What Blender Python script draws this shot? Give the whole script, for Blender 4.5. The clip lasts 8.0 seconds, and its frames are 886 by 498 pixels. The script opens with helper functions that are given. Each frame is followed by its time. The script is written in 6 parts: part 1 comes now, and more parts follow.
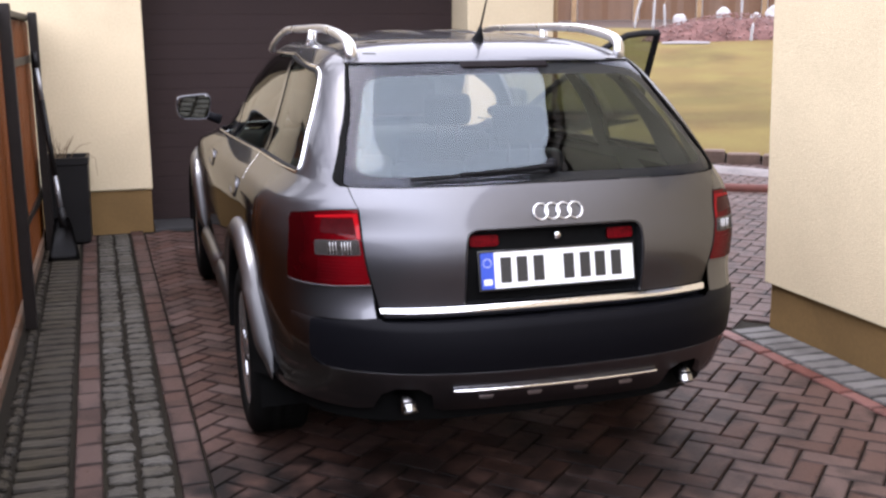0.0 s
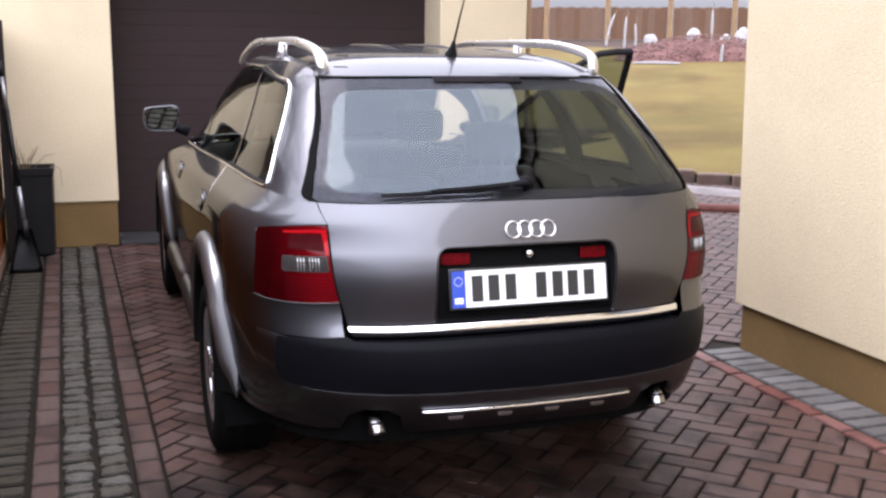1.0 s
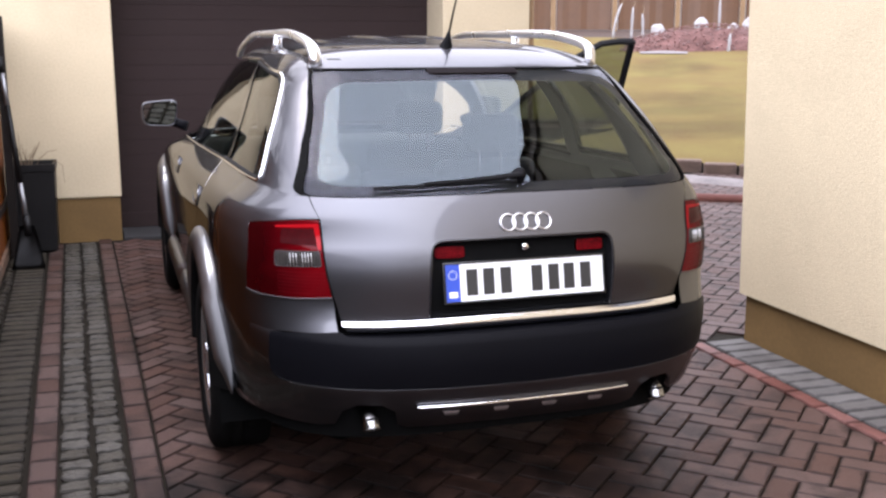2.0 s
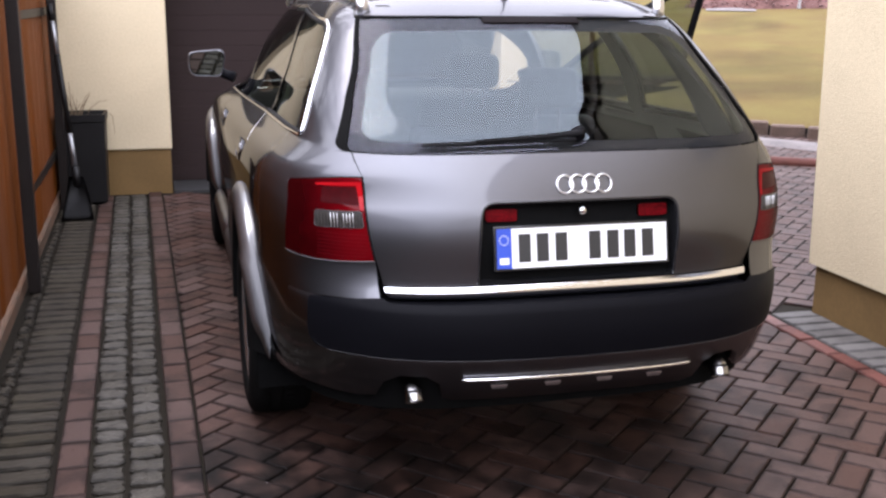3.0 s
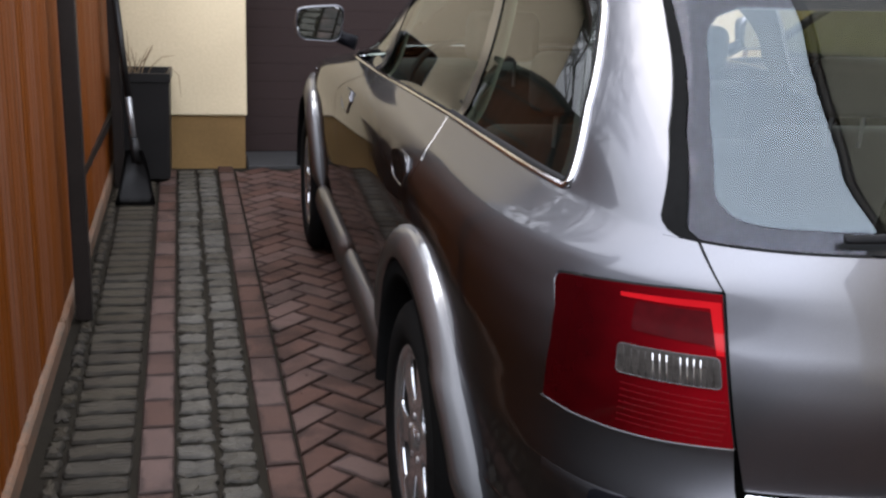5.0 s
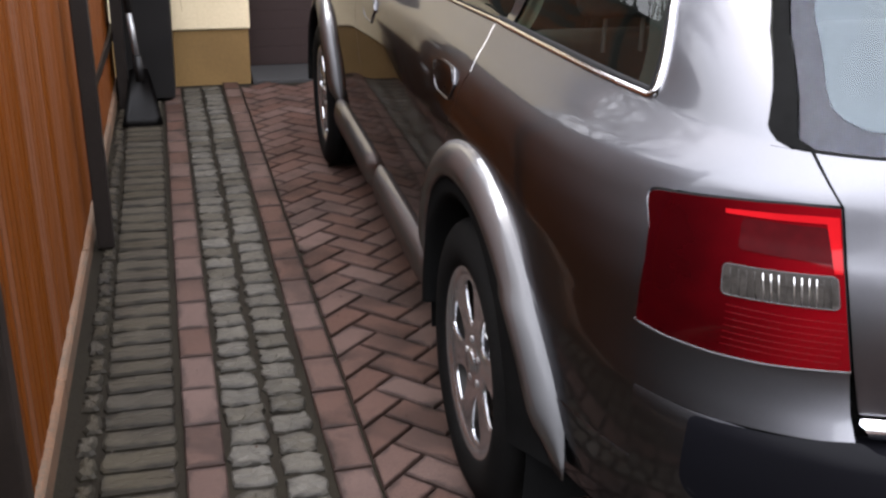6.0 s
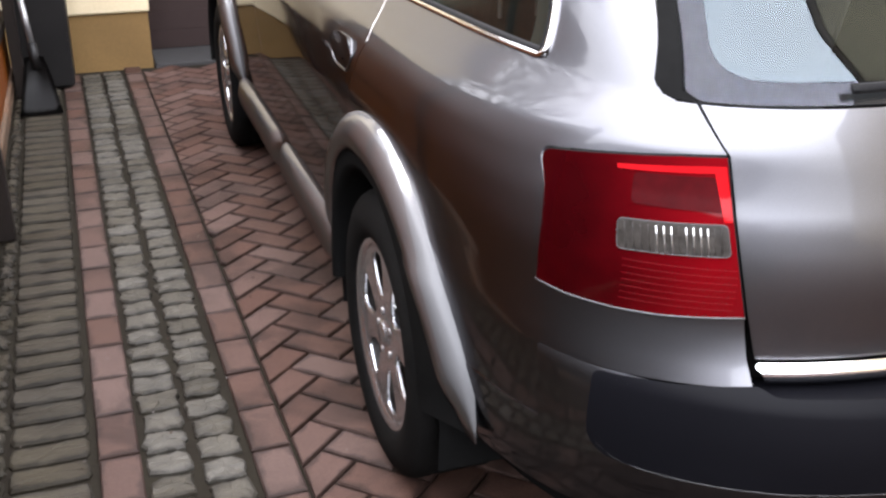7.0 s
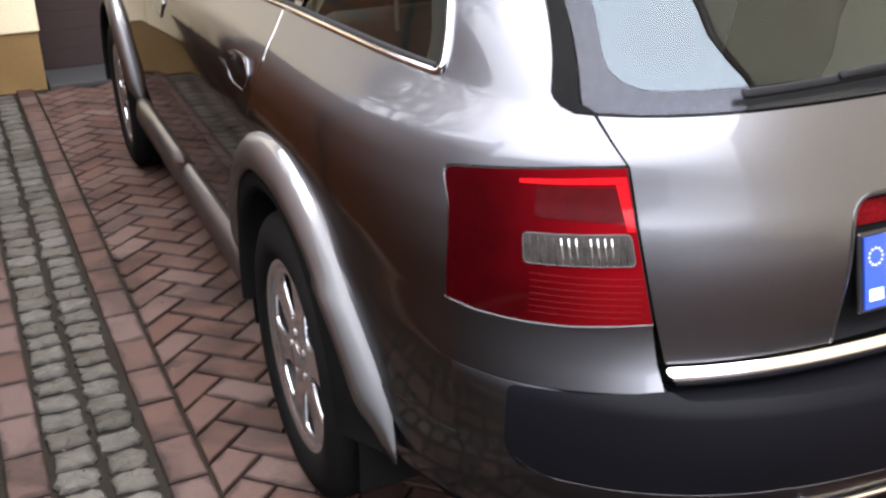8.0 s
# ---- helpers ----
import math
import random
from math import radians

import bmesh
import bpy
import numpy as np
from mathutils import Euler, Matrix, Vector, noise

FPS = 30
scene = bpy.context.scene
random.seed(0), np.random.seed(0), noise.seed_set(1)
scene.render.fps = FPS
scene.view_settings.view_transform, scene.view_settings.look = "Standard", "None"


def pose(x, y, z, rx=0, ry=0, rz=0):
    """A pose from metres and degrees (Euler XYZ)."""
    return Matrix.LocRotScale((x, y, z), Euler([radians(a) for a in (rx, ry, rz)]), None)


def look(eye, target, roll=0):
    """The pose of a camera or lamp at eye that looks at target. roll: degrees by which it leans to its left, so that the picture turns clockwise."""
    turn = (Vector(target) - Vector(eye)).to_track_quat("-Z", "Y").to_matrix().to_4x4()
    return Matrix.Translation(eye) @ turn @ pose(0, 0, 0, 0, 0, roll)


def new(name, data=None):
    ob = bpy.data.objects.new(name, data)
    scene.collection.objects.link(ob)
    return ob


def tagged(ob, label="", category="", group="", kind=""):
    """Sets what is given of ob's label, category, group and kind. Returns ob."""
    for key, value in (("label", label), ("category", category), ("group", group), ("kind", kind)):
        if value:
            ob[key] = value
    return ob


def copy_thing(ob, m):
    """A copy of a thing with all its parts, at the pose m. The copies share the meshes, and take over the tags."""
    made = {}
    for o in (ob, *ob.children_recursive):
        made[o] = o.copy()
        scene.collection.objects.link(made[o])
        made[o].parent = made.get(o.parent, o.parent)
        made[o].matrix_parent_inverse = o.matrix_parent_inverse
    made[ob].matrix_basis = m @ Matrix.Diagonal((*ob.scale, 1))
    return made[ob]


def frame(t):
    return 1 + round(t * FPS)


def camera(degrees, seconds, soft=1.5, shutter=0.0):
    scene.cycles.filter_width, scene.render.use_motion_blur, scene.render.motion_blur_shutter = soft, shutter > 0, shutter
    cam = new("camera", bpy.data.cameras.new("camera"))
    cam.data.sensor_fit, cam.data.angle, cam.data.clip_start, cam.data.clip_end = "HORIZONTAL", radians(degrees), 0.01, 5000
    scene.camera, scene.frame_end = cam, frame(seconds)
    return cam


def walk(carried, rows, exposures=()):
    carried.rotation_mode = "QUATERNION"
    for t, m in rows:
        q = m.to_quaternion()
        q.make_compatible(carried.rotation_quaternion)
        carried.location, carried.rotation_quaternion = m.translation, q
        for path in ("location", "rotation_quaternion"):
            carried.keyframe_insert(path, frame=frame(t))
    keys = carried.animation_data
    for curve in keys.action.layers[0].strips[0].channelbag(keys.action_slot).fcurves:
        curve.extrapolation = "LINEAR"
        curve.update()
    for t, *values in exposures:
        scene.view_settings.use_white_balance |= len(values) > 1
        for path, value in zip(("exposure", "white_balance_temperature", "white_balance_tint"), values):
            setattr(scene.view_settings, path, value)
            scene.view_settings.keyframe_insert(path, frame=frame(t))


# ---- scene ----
cam = camera(45.9, 8.0, 2.5)
PATH = [
    (0, (-1.261, -2.976, 1.536), (-0.701, -1.099, 1.132), -0.4),
    (0.5, (-1.262, -2.934, 1.53), (-0.663, -1.062, 1.163), 1.3),
    (1, (-1.246, -2.916, 1.529), (-0.629, -1.051, 1.155), 0.6),
    (2.5, (-1.147, -2.859, 1.518), (-0.574, -0.988, 1.103), -0.6),
    (3, (-1.112, -2.7, 1.497), (-0.62, -0.819, 1.029), 0.6),
    (3.5, (-1.223, -2.324, 1.504), (-0.617, -0.472, 1.055), 1.6),
    (4, (-1.225, -1.951, 1.496), (-0.674, -0.095, 0.997), -0.6),
    (4.5, (-1.222, -1.536, 1.498), (-0.841, 0.342, 0.926), 1.6),
    (4.7, (-1.25, -1.365, 1.487), (-0.83, 0.507, 0.922), 2.6),
    (5.8, (-1.456, -1.073, 1.49), (-1.02, 0.754, 0.801), 1.7),
    (6, (-1.433, -1.057, 1.472), (-1.006, 0.753, 0.735), 0.6),
    (6.5, (-1.416, -1.064, 1.461), (-0.935, 0.727, 0.711), -0.3),
    (7, (-1.398, -1.066, 1.453), (-0.833, 0.688, 0.678), -0.6),
    (7.5, (-1.36, -1.058, 1.457), (-0.636, 0.642, 0.694), -2.3),
    (8, (-1.376, -1.047, 1.474), (-0.66, 0.652, 0.698), -2.0),
]
EXPOSURES = [(0.0, -0.72, 6400, 20), (3.0, -0.73, 6400, 20), (4.0, -0.86, 6320, 15), (4.7, -0.77, 6350, 13), (5.8, -0.46, 6650, 14), (6.5, 0.02, 6700, 14), (8.0, 0.17, 6700, 14)]
walk(cam, [(t, look(eye, target, roll)) for t, eye, target, roll in PATH], EXPOSURES)

from mathutils import geometry

# ---- world and light: a bright overcast afternoon ----
world = bpy.data.worlds.new("world")
scene.world = world
world.use_nodes = True
wn = world.node_tree
wn.nodes.clear()
sky = wn.nodes.new("ShaderNodeTexSky")
sky.sky_type, sky.sun_disc = "NISHITA", False
sky.sun_elevation, sky.sun_rotation = radians(62), radians(324)
sky.air_density, sky.dust_density = 1.0, 4.0
tone = wn.nodes.new("ShaderNodeVectorMath")
tone.operation = "SCALE"
tone.inputs["Scale"].default_value = 0.06
cloud = wn.nodes.new("ShaderNodeTexNoise")
cloud.inputs["Scale"].default_value = 1.6
cloud.inputs["Detail"].default_value = 5
height = wn.nodes.new("ShaderNodeTexCoord")
split = wn.nodes.new("ShaderNodeSeparateXYZ")
rise = wn.nodes.new("ShaderNodeMapRange")
rise.inputs["From Min"].default_value, rise.inputs["From Max"].default_value = 0.04, 0.38  # sky dimmed low down, for the skyline and less light under the tail
rise.inputs["To Min"].default_value, rise.inputs["To Max"].default_value = 1.2, 8.3
wn.links.new(height.outputs["Generated"], split.inputs[0])
wn.links.new(split.outputs["Z"], rise.inputs["Value"])
cover = wn.nodes.new("ShaderNodeMix")
cover.data_type = "RGBA"
cover.inputs["A"].default_value = (0.72, 0.80, 0.94, 1)
cover.inputs["B"].default_value = (0.97, 0.985, 1.0, 1)
both = wn.nodes.new("ShaderNodeMix")
both.data_type = "RGBA"
both.inputs["Factor"].default_value = 0.85
back = wn.nodes.new("ShaderNodeBackground")
glow = wn.nodes.new("ShaderNodeMapRange")  # sky brightened towards the street to light the tailgate
glow.inputs["From Min"].default_value, glow.inputs["From Max"].default_value = -1.0, 1.0
glow.inputs["To Min"].default_value, glow.inputs["To Max"].default_value = 2.05, 0.88
wn.links.new(split.outputs["Y"], glow.inputs["Value"])
veil = wn.nodes.new("ShaderNodeMath")
veil.operation = "MULTIPLY"
wn.links.new(rise.outputs["Result"], veil.inputs[0])
wn.links.new(glow.outputs["Result"], veil.inputs[1])
wn.links.new(veil.outputs[0], back.inputs["Strength"])
wout = wn.nodes.new("ShaderNodeOutputWorld")
wn.links.new(sky.outputs["Color"], tone.inputs[0])
wn.links.new(cloud.outputs["Fac"], cover.inputs["Factor"])
wn.links.new(tone.outputs["Vector"], both.inputs["A"])
wn.links.new(cover.outputs["Result"], both.inputs["B"])
wn.links.new(both.outputs["Result"], back.inputs["Color"])
wn.links.new(back.outputs["Background"], wout.inputs["Surface"])

sun = new("sun", bpy.data.lights.new("sun", "SUN"))
sun.data.energy, sun.data.angle, sun.data.color = 2.0, radians(36), (1.0, 0.97, 0.92)
sun.matrix_world = look((-2.2, 3.0, 7.0), (0, 0, 0))


# ---- materials ----
def mat(name, colour, rough=0.6, metal=0.0, var=0.15, scale=8.0, fine=90.0, bump=0.0, coat=0.0, hue=None, piece=0.0, spec=0.5,
        island=False, rough_var=0.1, bump_scale=None, stretch=None, stain=None, dark_spots=(), coat_ior=1.5, coat_rough=0.03, rim=0.0):
    """A procedural surface: colour varied at two scales, roughness variation and fine relief."""
    m = bpy.data.materials.new(name)
    m.use_nodes = True
    nt = m.node_tree
    b = nt.nodes["Principled BSDF"]
    geo = nt.nodes.new("ShaderNodeNewGeometry")
    src = geo.outputs["Position"]
    if stretch:
        mp = nt.nodes.new("ShaderNodeMapping")
        mp.inputs["Scale"].default_value = stretch
        nt.links.new(src, mp.inputs["Vector"])
        src = mp.outputs["Vector"]
    big = nt.nodes.new("ShaderNodeTexNoise")
    big.inputs["Scale"].default_value, big.inputs["Detail"].default_value = scale, 4
    small = nt.nodes.new("ShaderNodeTexNoise")
    small.inputs["Scale"].default_value, small.inputs["Detail"].default_value = fine, 3
    nt.links.new(src, big.inputs["Vector"])
    nt.links.new(src, small.inputs["Vector"])
    add = nt.nodes.new("ShaderNodeMath")
    add.operation = "ADD"
    nt.links.new(big.outputs["Fac"], add.inputs[0])
    nt.links.new(small.outputs["Fac"], add.inputs[1])
    ramp = nt.nodes.new("ShaderNodeMapRange")
    ramp.inputs["From Min"].default_value, ramp.inputs["From Max"].default_value = 0.65, 1.35
    nt.links.new(add.outputs[0], ramp.inputs["Value"])
    mix = nt.nodes.new("ShaderNodeMix")
    mix.data_type = "RGBA"
    other = hue or colour
    mix.inputs["A"].default_value = (*[c * (1 - var) for c in colour], 1)
    mix.inputs["B"].default_value = (*[min(1, c * (1 + var)) for c in other], 1)
    nt.links.new(ramp.outputs["Result"], mix.inputs["Factor"])
    out = mix.outputs["Result"]
    if piece:
        hsv = nt.nodes.new("ShaderNodeHueSaturation")
        if island:
            rnd = nt.nodes.new("ShaderNodeNewGeometry").outputs["Random Per Island"]
        else:
            rnd = nt.nodes.new("ShaderNodeObjectInfo").outputs["Random"]
        mr = nt.nodes.new("ShaderNodeMapRange")
        mr.inputs["To Min"].default_value, mr.inputs["To Max"].default_value = 1 - piece, 1 + piece
        nt.links.new(rnd, mr.inputs["Value"])
        nt.links.new(mr.outputs["Result"], hsv.inputs["Value"])
        mr2 = nt.nodes.new("ShaderNodeMapRange")
        mr2.inputs["To Min"].default_value, mr2.inputs["To Max"].default_value = 1 + piece, 1 - piece
        nt.links.new(rnd, mr2.inputs["Value"])
        nt.links.new(mr2.outputs["Result"], hsv.inputs["Saturation"])
        nt.links.new(out, hsv.inputs["Color"])
        out = hsv.outputs["Color"]
    if stain:
        sn = nt.nodes.new("ShaderNodeTexNoise")
        sn.inputs["Scale"].default_value, sn.inputs["Detail"].default_value, sn.inputs["Distortion"].default_value = stain[1], 6, 0.6
        nt.links.new(geo.outputs["Position"], sn.inputs["Vector"])
        sr = nt.nodes.new("ShaderNodeMapRange")
        sr.inputs["From Min"].default_value, sr.inputs["From Max"].default_value = 0.37, 0.50
        sr.inputs["To Min"].default_value, sr.inputs["To Max"].default_value = 1 - stain[0], 1.0 + 0.25 * stain[0]
        nt.links.new(sn.outputs["Fac"], sr.inputs["Value"])
        sc = nt.nodes.new("ShaderNodeVectorMath")
        sc.operation = "SCALE"
        nt.links.new(out, sc.inputs[0])
        nt.links.new(sr.outputs["Result"], sc.inputs["Scale"])
        out = sc.outputs["Vector"]
    # round dark spots in the colour: damp ground, and painted shade behind the tail
    for dx, dy, radius, depth in dark_spots:
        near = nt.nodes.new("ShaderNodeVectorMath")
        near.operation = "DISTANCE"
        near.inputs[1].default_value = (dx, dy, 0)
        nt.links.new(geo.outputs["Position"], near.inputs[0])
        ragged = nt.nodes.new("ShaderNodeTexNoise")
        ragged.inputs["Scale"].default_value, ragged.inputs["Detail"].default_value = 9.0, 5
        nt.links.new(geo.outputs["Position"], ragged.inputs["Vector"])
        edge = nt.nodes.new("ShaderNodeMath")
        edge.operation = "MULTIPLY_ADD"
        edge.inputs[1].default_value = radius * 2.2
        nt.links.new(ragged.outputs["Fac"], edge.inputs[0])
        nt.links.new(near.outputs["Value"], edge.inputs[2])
        spot_tone = nt.nodes.new("ShaderNodeMapRange")
        spot_tone.inputs["From Min"].default_value, spot_tone.inputs["From Max"].default_value = radius * 1.35, radius * 2.3
        spot_tone.inputs["To Min"].default_value, spot_tone.inputs["To Max"].default_value = 1 - depth, 1.0
        nt.links.new(edge.outputs[0], spot_tone.inputs["Value"])
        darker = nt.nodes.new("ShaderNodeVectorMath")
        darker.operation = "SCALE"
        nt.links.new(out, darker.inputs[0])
        nt.links.new(spot_tone.outputs["Result"], darker.inputs["Scale"])
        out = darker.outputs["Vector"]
    if rim:  # darker margins along the joints, ragged inwards
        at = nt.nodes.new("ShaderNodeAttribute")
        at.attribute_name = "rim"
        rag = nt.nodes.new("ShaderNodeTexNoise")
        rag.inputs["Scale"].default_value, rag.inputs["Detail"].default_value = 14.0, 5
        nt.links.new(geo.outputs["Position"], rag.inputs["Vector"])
        rim_reach = nt.nodes.new("ShaderNodeMath")
        rim_reach.operation = "MULTIPLY_ADD"
        rim_reach.inputs[1].default_value = 2.6
        nt.links.new(rag.outputs["Fac"], rim_reach.inputs[0])
        nt.links.new(at.outputs["Fac"], rim_reach.inputs[2])
        rim_tone = nt.nodes.new("ShaderNodeMapRange")
        rim_tone.inputs["From Min"].default_value, rim_tone.inputs["From Max"].default_value = 1.75, 2.25
        rim_tone.inputs["To Min"].default_value, rim_tone.inputs["To Max"].default_value = 1.0, 1 - rim
        nt.links.new(rim_reach.outputs[0], rim_tone.inputs["Value"])
        rim_darker = nt.nodes.new("ShaderNodeVectorMath")
        rim_darker.operation = "SCALE"
        nt.links.new(out, rim_darker.inputs[0])
        nt.links.new(rim_tone.outputs["Result"], rim_darker.inputs["Scale"])
        out = rim_darker.outputs["Vector"]
    nt.links.new(out, b.inputs["Base Color"])
    rr = nt.nodes.new("ShaderNodeMapRange")
    rr.inputs["To Min"].default_value, rr.inputs["To Max"].default_value = max(0.02, rough - rough_var * rough), min(1, rough + rough_var * rough)
    nt.links.new(big.outputs["Fac"], rr.inputs["Value"])
    nt.links.new(rr.outputs["Result"], b.inputs["Roughness"])
    b.inputs["Metallic"].default_value = metal
    b.inputs["Coat Weight"].default_value = coat
    b.inputs["Coat Roughness"].default_value = coat_rough
    b.inputs["Coat IOR"].default_value = coat_ior
    b.inputs["Specular IOR Level"].default_value = spec
    if bump:
        bp = nt.nodes.new("ShaderNodeBump")
        bp.inputs["Strength"].default_value = bump
        bp.inputs["Distance"].default_value = 0.004
        tex = small
        if bump_scale:
            tex = nt.nodes.new("ShaderNodeTexNoise")
            tex.inputs["Scale"].default_value, tex.inputs["Detail"].default_value = bump_scale, 5
            nt.links.new(src, tex.inputs["Vector"])
        nt.links.new(tex.outputs["Fac"], bp.inputs["Height"])
        nt.links.new(bp.outputs["Normal"], b.inputs["Normal"])
    return m


def glass_mat(name, tint, gloss_rough=0.01, facing=0.06, sheen=(1, 1, 1)):
    """Thin tinted glass: see-through with a Fresnel gloss."""
    m = bpy.data.materials.new(name)
    m.use_nodes = True
    nt = m.node_tree
    nt.nodes.clear()
    o = nt.nodes.new("ShaderNodeOutputMaterial")
    tr = nt.nodes.new("ShaderNodeBsdfTransparent")
    tr.inputs["Color"].default_value = (*tint, 1)
    gl = nt.nodes.new("ShaderNodeBsdfGlossy")
    gl.inputs["Roughness"].default_value = gloss_rough
    tone = nt.nodes.new("ShaderNodeMix")
    tone.data_type = "RGBA"
    tone.inputs["A"].default_value, tone.inputs["B"].default_value = (*sheen, 1), (1, 1, 1, 1)
    lw = nt.nodes.new("ShaderNodeLayerWeight")
    lw.inputs["Blend"].default_value = 0.5
    pw = nt.nodes.new("ShaderNodeMath")
    pw.operation = "POWER"
    pw.inputs[1].default_value = 5.0
    fr = nt.nodes.new("ShaderNodeMapRange")
    fr.inputs["To Min"].default_value, fr.inputs["To Max"].default_value = facing, 1.0
    nt.links.new(lw.outputs["Facing"], pw.inputs[0])
    nt.links.new(pw.outputs[0], fr.inputs["Value"])
    nt.links.new(pw.outputs[0], tone.inputs["Factor"])
    nt.links.new(tone.outputs["Result"], gl.inputs["Color"])
    mx = nt.nodes.new("ShaderNodeMixShader")
    nt.links.new(fr.outputs[0], mx.inputs[0])
    nt.links.new(tr.outputs[0], mx.inputs[1])
    nt.links.new(gl.outputs[0], mx.inputs[2])
    nt.links.new(mx.outputs[0], o.inputs["Surface"])
    return m


def lens_mat(name, colour, bright, rough=0.06, grazing=0.30, across=None):
    """Coloured lamp lens: a mottled coloured depth under a thin gloss; across: distances from the car's middle between
    which the first colour turns into the second.
    """
    m = bpy.data.materials.new(name)
    m.use_nodes = True
    nt = m.node_tree
    nt.nodes.clear()
    o = nt.nodes.new("ShaderNodeOutputMaterial")
    geo = nt.nodes.new("ShaderNodeNewGeometry")
    tex = nt.nodes.new("ShaderNodeTexNoise")
    tex.inputs["Scale"].default_value, tex.inputs["Detail"].default_value = 12.0, 3
    nt.links.new(geo.outputs["Position"], tex.inputs["Vector"])
    mix = nt.nodes.new("ShaderNodeMix")
    mix.data_type = "RGBA"
    mix.inputs["A"].default_value, mix.inputs["B"].default_value = (*colour, 1), (*bright, 1)
    depth = tex.outputs["Fac"]
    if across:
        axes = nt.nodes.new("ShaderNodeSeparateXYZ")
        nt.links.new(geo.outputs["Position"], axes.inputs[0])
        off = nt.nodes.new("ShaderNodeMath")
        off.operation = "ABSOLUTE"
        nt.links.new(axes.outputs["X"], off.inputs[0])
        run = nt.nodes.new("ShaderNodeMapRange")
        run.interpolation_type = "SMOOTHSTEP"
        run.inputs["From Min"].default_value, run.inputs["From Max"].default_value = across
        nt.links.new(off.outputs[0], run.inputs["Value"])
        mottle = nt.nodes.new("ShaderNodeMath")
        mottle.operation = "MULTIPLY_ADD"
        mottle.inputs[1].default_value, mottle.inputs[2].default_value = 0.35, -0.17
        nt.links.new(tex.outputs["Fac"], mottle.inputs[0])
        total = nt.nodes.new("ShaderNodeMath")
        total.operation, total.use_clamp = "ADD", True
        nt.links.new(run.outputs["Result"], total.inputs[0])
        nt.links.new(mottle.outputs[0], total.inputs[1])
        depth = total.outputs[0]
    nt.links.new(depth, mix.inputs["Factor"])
    body = nt.nodes.new("ShaderNodeBsdfDiffuse")
    nt.links.new(mix.outputs["Result"], body.inputs["Color"])
    gl = nt.nodes.new("ShaderNodeBsdfGlossy")
    gl.inputs["Roughness"].default_value = rough
    lw = nt.nodes.new("ShaderNodeLayerWeight")
    lw.inputs["Blend"].default_value = 0.5
    pw = nt.nodes.new("ShaderNodeMath")
    pw.operation = "POWER"
    pw.inputs[1].default_value = 4.0
    fr = nt.nodes.new("ShaderNodeMapRange")
    fr.inputs["To Min"].default_value, fr.inputs["To Max"].default_value = 0.018, grazing
    nt.links.new(lw.outputs["Facing"], pw.inputs[0])
    nt.links.new(pw.outputs[0], fr.inputs["Value"])
    mx = nt.nodes.new("ShaderNodeMixShader")
    nt.links.new(fr.outputs[0], mx.inputs[0])
    nt.links.new(body.outputs[0], mx.inputs[1])
    nt.links.new(gl.outputs[0], mx.inputs[2])
    nt.links.new(mx.outputs[0], o.inputs["Surface"])
    return m


